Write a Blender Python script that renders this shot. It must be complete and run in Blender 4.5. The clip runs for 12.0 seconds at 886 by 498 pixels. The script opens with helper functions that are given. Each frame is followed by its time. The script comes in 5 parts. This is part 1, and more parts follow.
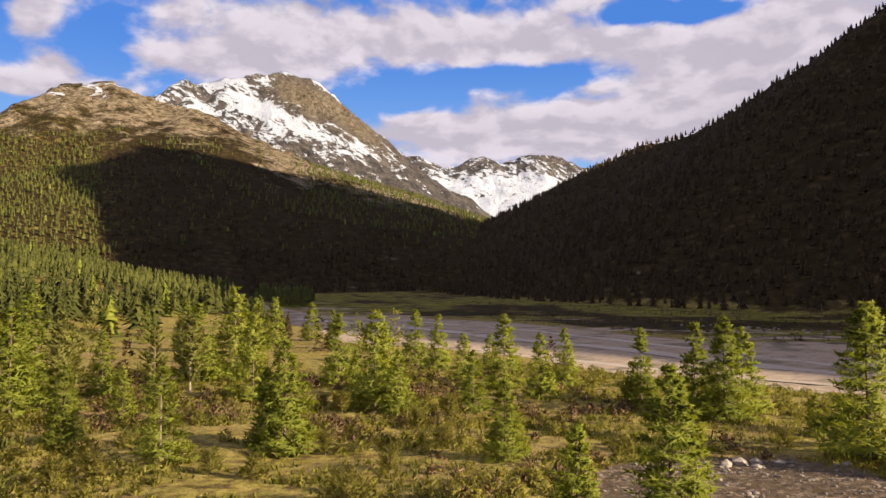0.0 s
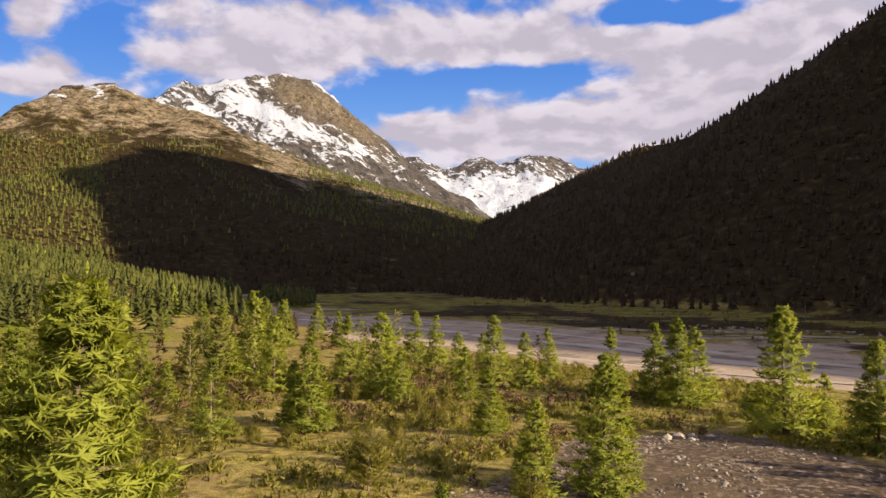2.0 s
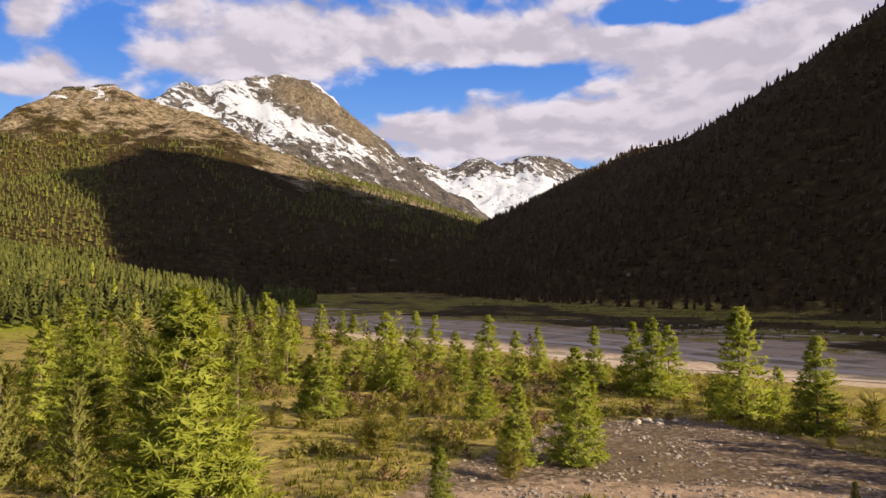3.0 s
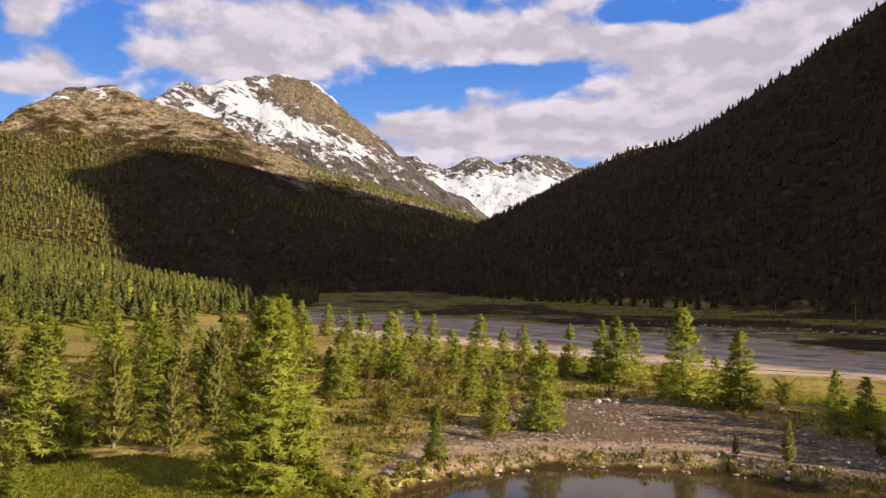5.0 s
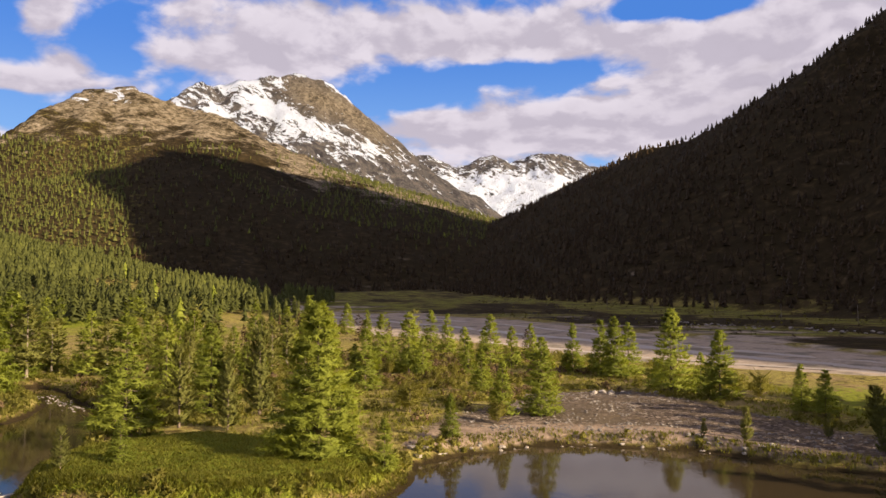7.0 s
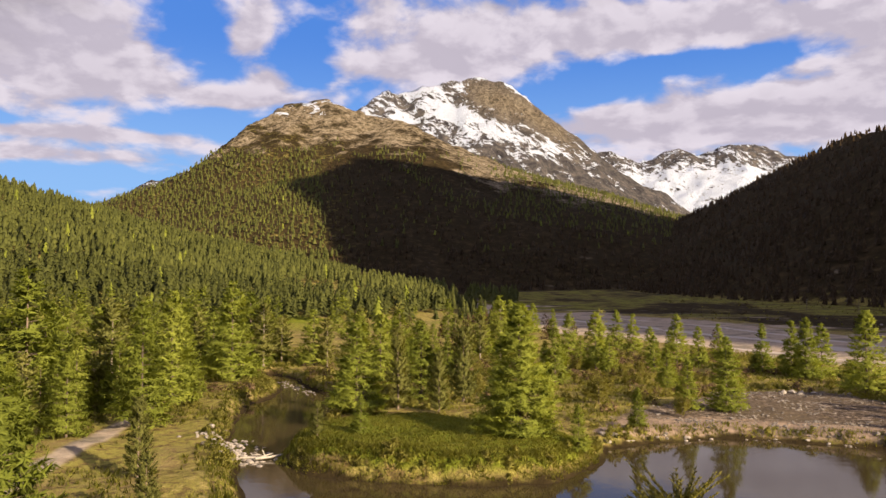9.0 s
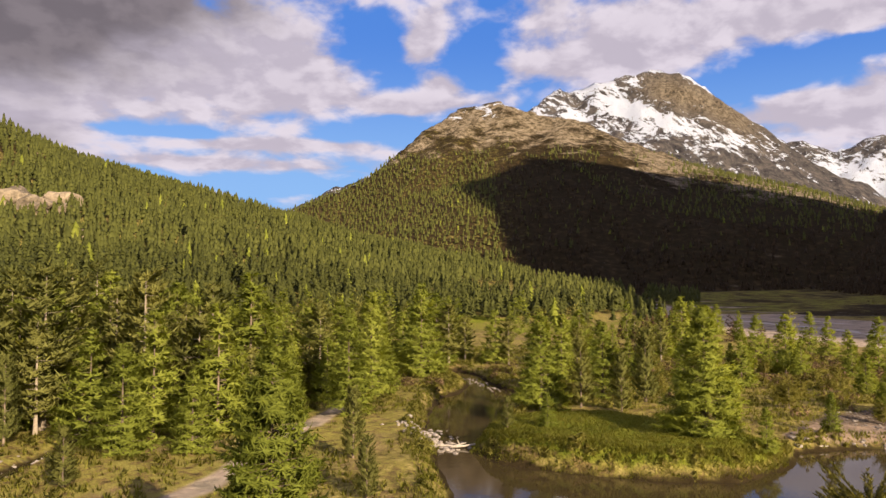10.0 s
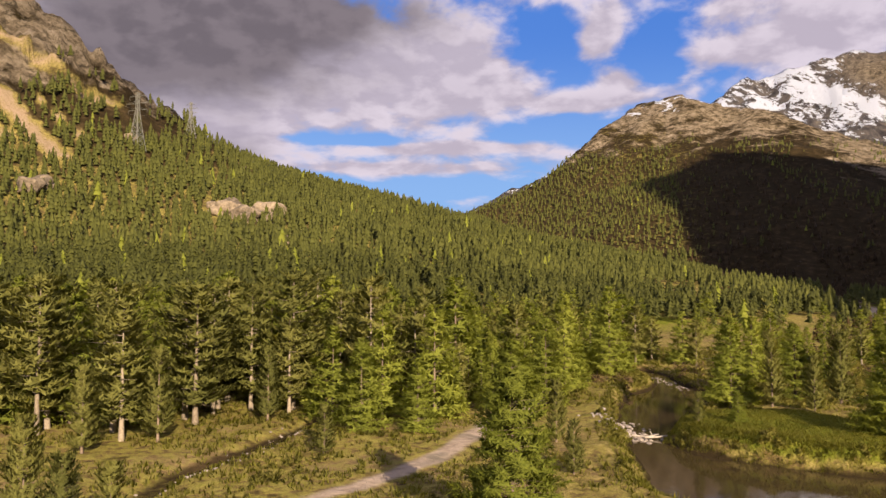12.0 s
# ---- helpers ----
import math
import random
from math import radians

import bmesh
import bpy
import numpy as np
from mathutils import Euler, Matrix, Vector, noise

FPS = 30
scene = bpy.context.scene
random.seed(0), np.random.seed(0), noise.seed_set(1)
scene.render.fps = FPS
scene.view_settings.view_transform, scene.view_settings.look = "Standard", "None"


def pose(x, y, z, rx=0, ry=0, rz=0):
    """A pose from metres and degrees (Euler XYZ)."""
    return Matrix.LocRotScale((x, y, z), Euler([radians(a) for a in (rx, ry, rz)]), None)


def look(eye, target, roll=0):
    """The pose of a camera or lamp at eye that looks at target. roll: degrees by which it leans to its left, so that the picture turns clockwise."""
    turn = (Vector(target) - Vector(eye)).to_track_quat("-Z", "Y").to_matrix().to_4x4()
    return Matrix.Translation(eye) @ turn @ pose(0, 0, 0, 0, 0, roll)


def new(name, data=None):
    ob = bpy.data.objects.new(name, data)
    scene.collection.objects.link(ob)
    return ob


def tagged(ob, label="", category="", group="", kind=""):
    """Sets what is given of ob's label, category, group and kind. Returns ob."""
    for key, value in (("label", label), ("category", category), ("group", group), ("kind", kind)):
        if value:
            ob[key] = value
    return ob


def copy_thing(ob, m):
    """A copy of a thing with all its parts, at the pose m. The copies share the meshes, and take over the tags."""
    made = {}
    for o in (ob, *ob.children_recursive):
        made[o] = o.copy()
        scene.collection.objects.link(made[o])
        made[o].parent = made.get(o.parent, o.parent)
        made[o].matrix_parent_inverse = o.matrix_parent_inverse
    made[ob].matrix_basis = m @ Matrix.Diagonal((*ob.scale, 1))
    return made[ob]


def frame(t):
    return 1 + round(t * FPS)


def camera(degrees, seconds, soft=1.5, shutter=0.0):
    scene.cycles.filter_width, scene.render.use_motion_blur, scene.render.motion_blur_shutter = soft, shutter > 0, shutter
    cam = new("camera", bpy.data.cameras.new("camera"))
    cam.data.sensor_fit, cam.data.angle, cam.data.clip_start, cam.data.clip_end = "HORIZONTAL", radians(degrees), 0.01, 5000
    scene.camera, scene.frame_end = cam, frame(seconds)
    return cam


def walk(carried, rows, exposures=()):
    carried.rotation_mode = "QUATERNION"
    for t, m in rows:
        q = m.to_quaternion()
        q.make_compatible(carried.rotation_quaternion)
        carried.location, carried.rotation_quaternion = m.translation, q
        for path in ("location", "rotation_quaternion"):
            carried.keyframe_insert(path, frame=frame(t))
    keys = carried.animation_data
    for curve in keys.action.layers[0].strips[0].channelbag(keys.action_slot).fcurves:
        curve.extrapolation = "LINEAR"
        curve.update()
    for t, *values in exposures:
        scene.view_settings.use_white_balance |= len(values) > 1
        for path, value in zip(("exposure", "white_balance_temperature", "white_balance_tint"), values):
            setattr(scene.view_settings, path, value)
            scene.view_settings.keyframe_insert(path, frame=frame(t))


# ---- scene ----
cam = camera(59.5, 12.0)
PATH = [
    (0, pose(0.00, -0.00, 13.22, 93.42, 0, 0.00)),
    (0.5, pose(0.05, -2.47, 13.45, 93.43, 0, -0.01)),
    (1, pose(0.11, -5.40, 13.61, 93.44, 0, -0.03)),
    (1.5, pose(0.23, -9.03, 13.67, 93.43, 0, -0.04)),
    (2, pose(0.28, -13.34, 13.73, 93.43, 0, -0.08)),
    (2.5, pose(0.35, -18.18, 13.84, 93.43, 0, -0.09)),
    (3, pose(0.38, -23.18, 13.94, 93.43, 0, -0.15)),
    (5, pose(0.57, -41.08, 14.49, 93.32, 0, -0.24)),
    (5.5, pose(0.58, -44.47, 14.68, 93.29, 0, -0.25)),
    (6, pose(0.63, -47.54, 14.85, 93.24, 0, -0.27)),
    (6.5, pose(0.62, -50.49, 15.00, 93.22, 0, -0.14)),
    (6.7, pose(0.60, -51.60, 15.04, 93.21, 0, 0.12)),
    (8.3, pose(0.44, -59.40, 15.31, 93.12, 0, 6.76)),
    (8.5, pose(0.44, -60.39, 15.33, 93.12, 0, 8.32)),
    (9, pose(0.50, -62.73, 15.41, 93.13, 0, 14.09)),
    (9.5, pose(0.69, -65.10, 15.52, 93.14, 0, 20.72)),
    (10, pose(1.02, -67.52, 15.61, 93.14, 0, 26.84)),
    (10.5, pose(1.59, -70.02, 15.71, 93.17, 0, 31.83)),
    (11, pose(2.28, -72.39, 15.80, 93.20, 0, 36.63)),
    (11.5, pose(3.22, -74.61, 15.87, 93.23, 0, 39.75)),
    (12, pose(4.20, -76.70, 15.93, 93.16, 0, 39.86)),
]
walk(cam, PATH, exposures=[(0, 1.43, 6550, 15), (9, 1.41, 6550, 16), (12, 1.30, 6550, 21)])

# ---- world and sun: low afternoon sun from the side, broken cloud ----
SUN_AZ, SUN_EL = 122.0, 21.0


def math_node(nt, op, a, b=None, c=None):
    n = nt.nodes.new("ShaderNodeMath")
    n.operation = op
    for i, v in enumerate((a, b, c)):
        if v is None:
            continue
        if isinstance(v, (int, float)):
            n.inputs[i].default_value = v
        else:
            nt.links.new(v, n.inputs[i])
    return n.outputs[0]


def mix_node(nt, fac, a, b, blend="MIX"):
    n = nt.nodes.new("ShaderNodeMix")
    n.data_type, n.blend_type = "RGBA", blend
    for i, v in ((0, fac), (6, a), (7, b)):
        if isinstance(v, (int, float)):
            n.inputs[i].default_value = v
        elif isinstance(v, tuple):
            n.inputs[i].default_value = (*v[:3], 1)
        else:
            nt.links.new(v, n.inputs[i])
    return n.outputs[2]


def noise_node(nt, vec, scale, detail=4, rough=0.55, kind="FBM", dist=0.0):
    n = nt.nodes.new("ShaderNodeTexNoise")
    n.noise_type = kind
    n.inputs["Scale"].default_value = scale
    n.inputs["Detail"].default_value = detail
    n.inputs["Roughness"].default_value = rough
    n.inputs["Distortion"].default_value = dist
    if vec is not None:
        nt.links.new(vec, n.inputs["Vector"])
    return n.outputs[0]


def ramp_node(nt, fac, stops):
    n = nt.nodes.new("ShaderNodeValToRGB")
    el = n.color_ramp.elements
    while len(el) < len(stops):
        el.new(0.5)
    for e, (p, c) in zip(el, stops):
        e.position = p
        e.color = (*c, 1) if isinstance(c, tuple) else (c, c, c, 1)
    nt.links.new(fac, n.inputs[0])
    return n.outputs[0]


def smooth_node(nt, v, lo, hi):
    n = nt.nodes.new("ShaderNodeMapRange")
    n.interpolation_type = "SMOOTHSTEP"
    n.inputs[1].default_value, n.inputs[2].default_value = lo, hi
    nt.links.new(v, n.inputs[0])
    return n.outputs[0]


def build_world():
    w = bpy.data.worlds.new("sky")
    scene.world = w
    w.use_nodes = True
    nt = w.node_tree
    nt.nodes.clear()
    out = nt.nodes.new("ShaderNodeOutputWorld")
    bg = nt.nodes.new("ShaderNodeBackground")
    sky = nt.nodes.new("ShaderNodeTexSky")
    sky.sky_type, sky.sun_disc = "NISHITA", False
    sky.sun_elevation, sky.sun_rotation = radians(SUN_EL), radians(SUN_AZ)
    sky.altitude, sky.dust_density, sky.ozone_density = 1900, 0.4, 2.0
    tc = nt.nodes.new("ShaderNodeTexCoord")
    sep = nt.nodes.new("ShaderNodeSeparateXYZ")
    nt.links.new(tc.outputs["Generated"], sep.inputs[0])
    deg = 57.29578
    az = math_node(nt, "MULTIPLY", math_node(nt, "ARCTAN2", sep.outputs[0], sep.outputs[1]), deg)
    el = math_node(nt, "MULTIPLY", math_node(nt, "ARCSINE", sep.outputs[2]), deg)
    # cloud field, flattened towards the horizon; a second sample nearer the sun gives the billows their lit sides

    def field_at(da, de):
        comb = nt.nodes.new("ShaderNodeCombineXYZ")
        nt.links.new(math_node(nt, "MULTIPLY", math_node(nt, "ADD", az, da), 0.055), comb.inputs[0])
        lift = math_node(nt, "LOGARITHM", math_node(nt, "ADD", math_node(nt, "MAXIMUM", math_node(nt, "ADD", el, de), 0.0), 5.0), 2.718)
        nt.links.new(math_node(nt, "MULTIPLY", lift, 2.1), comb.inputs[1])
        big = noise_node(nt, comb.outputs[0], 1.7, 5, 0.5)
        fine = noise_node(nt, comb.outputs[0], 5.2, 7, 0.52, dist=0.2)
        return math_node(nt, "ADD", math_node(nt, "MULTIPLY", big, 0.5), math_node(nt, "MULTIPLY", fine, 0.55)), fine

    field, fine = field_at(0.0, 0.0)
    toward, _ = field_at(0.7, 0.9)
    def lobes(rows, start):
        total = start
        for a, e, wa, we, k in rows:
            da = math_node(nt, "DIVIDE", math_node(nt, "SUBTRACT", az, a), wa)
            de = math_node(nt, "DIVIDE", math_node(nt, "SUBTRACT", el, e), we)
            r2 = math_node(nt, "ADD", math_node(nt, "MULTIPLY", da, da), math_node(nt, "MULTIPLY", de, de))
            total = math_node(nt, "ADD", total, math_node(nt, "MULTIPLY", math_node(nt, "EXPONENT", math_node(nt, "MULTIPLY", r2, -1.0)), k))
        return total

    # cloud thickened overhead, out of view, to add whiter fill light
    cover = lobes(CLOUD_LOBES, math_node(nt, "ADD", field, math_node(nt, "MULTIPLY", smooth_node(nt, el, 24.0, 36.0), 0.14)))
    mask = smooth_node(nt, cover, 0.45, 0.64)
    thick = smooth_node(nt, cover, 0.52, 0.95)
    relief = smooth_node(nt, math_node(nt, "SUBTRACT", field, toward), -0.07, 0.09)
    dark = lobes(DARK_LOBES, math_node(nt, "MULTIPLY", math_node(nt, "SUBTRACT", fine, 0.5), 0.6))
    white = mix_node(nt, relief, (4.0, 3.75, 4.3), (5.75, 5.45, 5.9))
    white = mix_node(nt, math_node(nt, "MULTIPLY", thick, 0.35), white, (3.5, 3.25, 3.75))
    grey = mix_node(nt, smooth_node(nt, dark, 0.1, 0.8), white, mix_node(nt, relief, (1.32, 1.19, 1.31), (1.78, 1.60, 1.72)))
    blue = mix_node(nt, 0.8, sky.outputs[0], (0.40, 1.75, 5.6))
    blue = mix_node(nt, smooth_node(nt, el, 19.0, 5.0), blue, (2.0, 3.9, 6.6))
    nt.links.new(mix_node(nt, mask, blue, grey), bg.inputs[0])
    bg.inputs[1].default_value = 0.052
    nt.links.new(bg.outputs[0], out.inputs[0])


CLOUD_LOBES = [  # azimuth, elevation, half widths, amount
    (-14.9, 16.4, 9.0, 1.25, 0.24), (-3.6, 18.9, 13.8, 1.75, 0.26), (4.9, 17.9, 7.1, 0.92, 0.2), (4.1, 15.8, 7.9, 0.75, -0.34), (-3.6, 14.2, 4.0, 1.0, -0.32), (6.1, 11.9, 11.3, 1.59, 0.36),
    (20.5, 15.6, 8.8, 2.92, 0.3), (14.4, 19.7, 4.0, 0.92, -0.34), (19.1, 19.5, 2.5, 0.67, -0.25), (26.3, 18.0, 5.4, 1.67, 0.2), (24.4, 11.5, 9.2, 2.51, 0.3), (-25.6, 17.4, 3.8, 1.67, -0.36),
    (-28.8, 17.6, 1.8, 1.25, 0.24), (-26.9, 15.2, 1.7, 0.84, 0.26), (-23.9, 15.7, 1.9, 0.75, -0.26), (-28.5, 13.7, 4.2, 0.58, 0.24), (-58.4, 16.7, 15.0, 5.01, 0.36), (-56.0, 11.2, 4.6, 1.88, 0.26),
    (-39.6, 15.1, 9.2, 2.01, 0.26), (-32.4, 18.5, 3.3, 1.88, -0.3), (-27.7, 18.3, 1.9, 1.46, 0.25), (-30.4, 15.3, 3.8, 1.25, -0.15), (-39.6, 10.6, 7.9, 0.46, 0.24), (-45.9, 11.0, 5.0, 0.38, -0.22),
    (-42.6, 9.1, 7.9, 0.5, 0.2), (-41.7, 7.6, 8.4, 0.54, -0.26), (-30.8, 11.8, 5.0, 1.04, -0.2),
]
DARK_LOBES = [
    (-7.8, 20.8, 13.8, 0.92, 0.35), (22.0, 14.0, 10.9, 4.59, 0.22), (-59.5, 17.4, 13.6, 4.8, 0.95), (-46.8, 20.1, 9.2, 1.88, 0.5), (-54.4, 9.9, 3.3, 1.25, 0.3),
]
build_world()
sun = new("sun", bpy.data.lights.new("sun", "SUN"))
sun.data.energy, sun.data.angle, sun.data.color = 5.0, radians(0.55), (1.0, 0.83, 0.55)
_a, _e = radians(SUN_AZ), radians(SUN_EL)
sun.matrix_world = look((900 * math.sin(_a), 900 * math.cos(_a), 400), (0, 0, 400 - 900 * math.tan(_e)))

# ---- the lie of the land ----
def lattice(ix, iy, seed):
    v = np.sin(ix * 127.1 + iy * 311.7 + seed * 74.7) * 43758.5453
    return v - np.floor(v)


def value_noise(x, y, seed=0):
    ix, iy = np.floor(x), np.floor(y)
    fx, fy = x - ix, y - iy
    fx, fy = fx * fx * (3 - 2 * fx), fy * fy * (3 - 2 * fy)
    a, b = lattice(ix, iy, seed), lattice(ix + 1, iy, seed)
    c, d = lattice(ix, iy + 1, seed), lattice(ix + 1, iy + 1, seed)
    return (a + (b - a) * fx) * (1 - fy) + (c + (d - c) * fx) * fy


def fbm(x, y, octaves=5, seed=0, ridged=False):
    total, amp, norm = np.zeros_like(x), 1.0, 0.0
    for k in range(octaves):
        n = value_noise(x, y, seed + k)
        if ridged:
            n = 1 - abs(2 * n - 1)
        total, norm = total + amp * n, norm + amp
        x, y = 1.9 * x + 0.7 * y + 3.1, 1.9 * y - 0.7 * x + 7.7
        amp *= 0.5
    return total / norm


def ramp01(v, lo, hi):
    s = np.clip((v - lo) / (hi - lo), 0, 1)
    return s * s * (3 - 2 * s)


def ridge(x, y, pts, left=1.0, right=1.0):
    """Height of a crest line (x, y, z, width of its flank, hollow of its flank) above the valley; left and right narrow one flank."""
    best = np.zeros_like(x)
    for (x0, y0, z0, w0, q0), (x1, y1, z1, w1, q1) in zip(pts, pts[1:]):
        dx, dy = x1 - x0, y1 - y0
        s = np.clip(((x - x0) * dx + (y - y0) * dy) / (dx * dx + dy * dy), 0, 1)
        d = np.hypot(x - x0 - s * dx, y - y0 - s * dy)
        turn = dx * (y - y0) - dy * (x - x0)
        d = d / np.where(turn > 0, left, right)
        z, w, q = z0 + s * (z1 - z0), w0 + s * (w1 - w0), q0 + s * (q1 - q0)
        best = np.maximum(best, z * np.clip(1 - d / w, 0, 1) ** q)
    return best


def signed(x, y, poly):
    """Distance to a closed outline, negative inside."""
    d, inside = np.full_like(x, 1e9), np.zeros(x.shape, bool)
    for (x0, y0), (x1, y1) in zip(poly, poly[1:] + poly[:1]):
        dx, dy = x1 - x0, y1 - y0
        s = np.clip(((x - x0) * dx + (y - y0) * dy) / (dx * dx + dy * dy), 0, 1)
        d = np.minimum(d, np.hypot(x - x0 - s * dx, y - y0 - s * dy))
        if dy:
            inside ^= ((y0 > y) != (y1 > y)) & (x < dx * (y - y0) / dy + x0)
    return np.where(inside, -d, d)


def along(x, y, line):
    """Distance to an open line."""
    d = np.full_like(x, 1e9)
    for (x0, y0), (x1, y1) in zip(line, line[1:]):
        dx, dy = x1 - x0, y1 - y0
        s = np.clip(((x - x0) * dx + (y - y0) * dy) / (dx * dx + dy * dy), 0, 1)
        d = np.minimum(d, np.hypot(x - x0 - s * dx, y - y0 - s * dy))
    return d


BROWN_PEAK = [(-952, 1085, 145, 700, 1.2), (-930, 1411, 292, 800, 1.25), (-857, 1574, 430, 720, 1.25), (-830, 1643, 472, 840, 1.3),
              (-729, 1689, 484, 960, 1.25), (-676, 1689, 450, 980, 1.2), (-541, 1652, 403, 980, 1.1), (-403, 1638, 327, 900, 0.95),
              (-285, 1611, 222, 750, 0.95), (-112, 1631, 145, 600, 1.0), (36, 1835, 130, 500, 1.0)]
SNOW_PEAK = [(-1400, 2500, 520, 1150, 1.0), (-1023, 2648, 690, 1200, 1.05), (-948, 2728, 765, 1200, 1.1), (-901, 2796, 775, 1150, 1.1), (-732, 2844, 820, 1100, 1.1),
             (-604, 2873, 855, 1050, 1.1), (-499, 2893, 832, 1000, 1.1), (-395, 2909, 728, 950, 1.1), (-232, 2926, 575, 850, 1.05),
             (-94, 2933, 480, 800, 1.05), (3, 2935, 420, 760, 1.05), (206, 2928, 300, 700, 1.05), (420, 2900, 150, 600, 1.05)]
GLACIER = [(-500, 4480, 800, 1500, 1.2), (-150, 4447, 801, 1500, 1.2), (15, 4449, 735, 1500, 1.2), (230, 4444, 807, 1500, 1.2), (329, 4438, 767, 1500, 1.2),
           (509, 4421, 830, 1500, 1.2), (670, 4399, 793, 1500, 1.2), (859, 4367, 738, 1500, 1.2), (1300, 4300, 700, 1500, 1.2)]
SHADE_HILL = [(32, 2230, 165, 480, 1.0), (130, 1940, 195, 480, 1.0), (255, 1530, 220, 470, 1.0), (310, 1315, 256, 470, 1.0), (372, 1155, 256, 480, 1.05),
              (436, 1088, 276, 520, 1.1), (512, 1030, 337, 560, 1.15), (556, 990, 364, 590, 1.2), (580, 938, 384, 620, 1.25),
              (720, 850, 540, 560, 1.3)]
MASSIF = [(720, 850, 530, 540, 1.3), (810, 640, 765, 620, 1.4), (900, 450, 930, 680, 1.5), (845, 300, 900, 640, 1.6), (862, 190, 715, 620, 1.5),
          (847, 48, 557, 580, 1.4), (780, -240, 366, 470, 1.3), (800, -500, 220, 420, 1.0)]
BACK_ARM = [(900, 450, 930, 680, 1.5), (1050, 520, 760, 700, 1.4), (1200, 650, 600, 700, 1.2), (1400, 1000, 400, 700, 1.0)]
FOREST_HILL = [(-952, 1079, 160, 720, 1.5), (-929, 828, 168, 780, 1.5), (-887, 650, 176, 820, 1.5), (-821, 488, 186, 780, 1.5), (-814, 406, 192, 740, 1.5),
               (-844, 352, 225, 740, 1.9), (-866, 303, 310, 780, 2.2), (-918, 256, 408, 830, 2.5), (-1100, 100, 560, 1000, 2.5), (-1200, -400, 500, 1050, 2.2)]
FAR_WALL = [(-1700, 1300, 300, 900, 1.1), (-2400, 300, 500, 1400, 1.1), (-2000, -1500, 500, 1400, 1.1), (-600, -2600, 450, 1500, 1.1), (900, -2400, 400, 1400, 1.1)]
POND = [(-22, -19.6), (-27.2, -11.5), (-32.2, -4), (-34.2, 1.2), (-40, 9), (-44, 17), (-49, 28), (-51, 34), (-51.5, 42), (-54, 50), (-61, 60.5), (-68, 69),
        (-66, 71.5), (-58, 64), (-50.5, 53), (-46, 48), (-40, 47), (-33, 42), (-32.5, 32), (-36, 26), (-34.5, 20), (-32.2, 5), (-31, 2), (-27, -0.9), (-20, -2.2), (-12.7, -1.6),
        (-6.3, 1.4), (-3.4, 8), (-2.9, 13), (-2.6, 16), (1.7, 20.2), (8.6, 24.6), (15, 24.3), (23.7, 22.2), (30, 15.6), (36.3, 12.4), (48, 9),
        (56, 2), (56, -20), (40, -24), (12, -17), (-5, -18), (-14, -22)]
PLAIN_RIVER = [(-276, 965), (-205, 790), (-128, 480), (-90, 410), (-42, 270), (-28, 212), (-2, 192), (19, 158), (29, 127), (37, 112), (46, 105), (55, 99), (130, 50), (260, -20),
               (420, 0), (190, 50), (104, 98), (95, 140), (88, 168), (77, 191), (66, 231), (51, 275), (33, 338), (5, 378), (-29, 432), (-64, 440), (-92, 482), (-146, 575), (-226, 790), (-290, 960)]
ISLAND = [(-31, 4), (-27, 0.5), (-20, -1), (-12.7, -0.4), (-7, 2.5), (-5.5, 8), (-7, 14), (-14, 17), (-22, 19), (-30, 14)]
BEACH = [(-4, 18), (2, 21), (8.6, 25), (15, 25), (24, 23), (31, 16), (38, 13), (43, 22), (38, 36), (33, 46), (26, 60), (12, 58), (6, 42), (-1, 33)]
PATH_LINE = [(-38, -46), (-39.3, -38.9), (-39.8, -33.2), (-41.2, -26.5), (-42.8, -19), (-45.7, -12.3), (-48.3, -5), (-52, 6), (-58, 22)]
CREEK = [(-48, -52), (-51.6, -45.3), (-54.3, -41.6), (-56.5, -34.7), (-60.8, -24.9), (-68, -12), (-79, 2)]


SCREE = [([(-790, 215), (-735, 250), (-695, 288)], 13), ([(-760, 170), (-700, 182), (-600, 190)], 14), ([(-700, 150), (-640, 165)], 9), ([(-676, 368), (-640, 392)], 11), ([(-690, 210), (-640, 222)], 6)]
CHANNELS = [([(-283, 960), (-215, 785), (-136, 520), (-84, 418), (-34, 340), (-5, 290), (20, 236), (39, 200), (54, 160), (62, 139), (70, 124), (84, 98), (150, 50), (280, 0)], 6.0),
            ([(-64, 425), (-12, 365), (22, 312), (44, 252), (60, 200), (70, 165), (82, 132), (100, 92)], 4.0),
            ([(8, 190), (15, 174), (29, 152), (43, 128), (61, 108), (110, 70)], 2.6)]


def valley_rise(y):
    """How the valley floor climbs upstream, and the steeper share of it."""
    steep = np.clip(y - 450, 0, 700) * 0.035
    return np.clip(y - 250, 0, 900) * 0.006 + steep, steep


def crests(x, y):
    west = ((x + 960) * 600 - (y - 1000) * 100) / 608
    brown = ridge(x, y, BROWN_PEAK, 0.3, 1.0) * ramp01(west, -95, 30)
    return (ridge(x, y, FOREST_HILL, 1.0, 0.35), brown, np.maximum(ridge(x, y, SHADE_HILL, 0.8, 1.0), np.maximum(ridge(x, y, MASSIF), ridge(x, y, BACK_ARM))),
            ridge(x, y, SNOW_PEAK, 0.6, 1.0), ridge(x, y, GLACIER), ridge(x, y, FAR_WALL))


def mountains(x, y):
    forest, brown, shade, snow, ice, wall = crests(x, y)
    return np.maximum(forest, np.maximum(brown, shade)), np.maximum(snow, np.maximum(ice, wall))


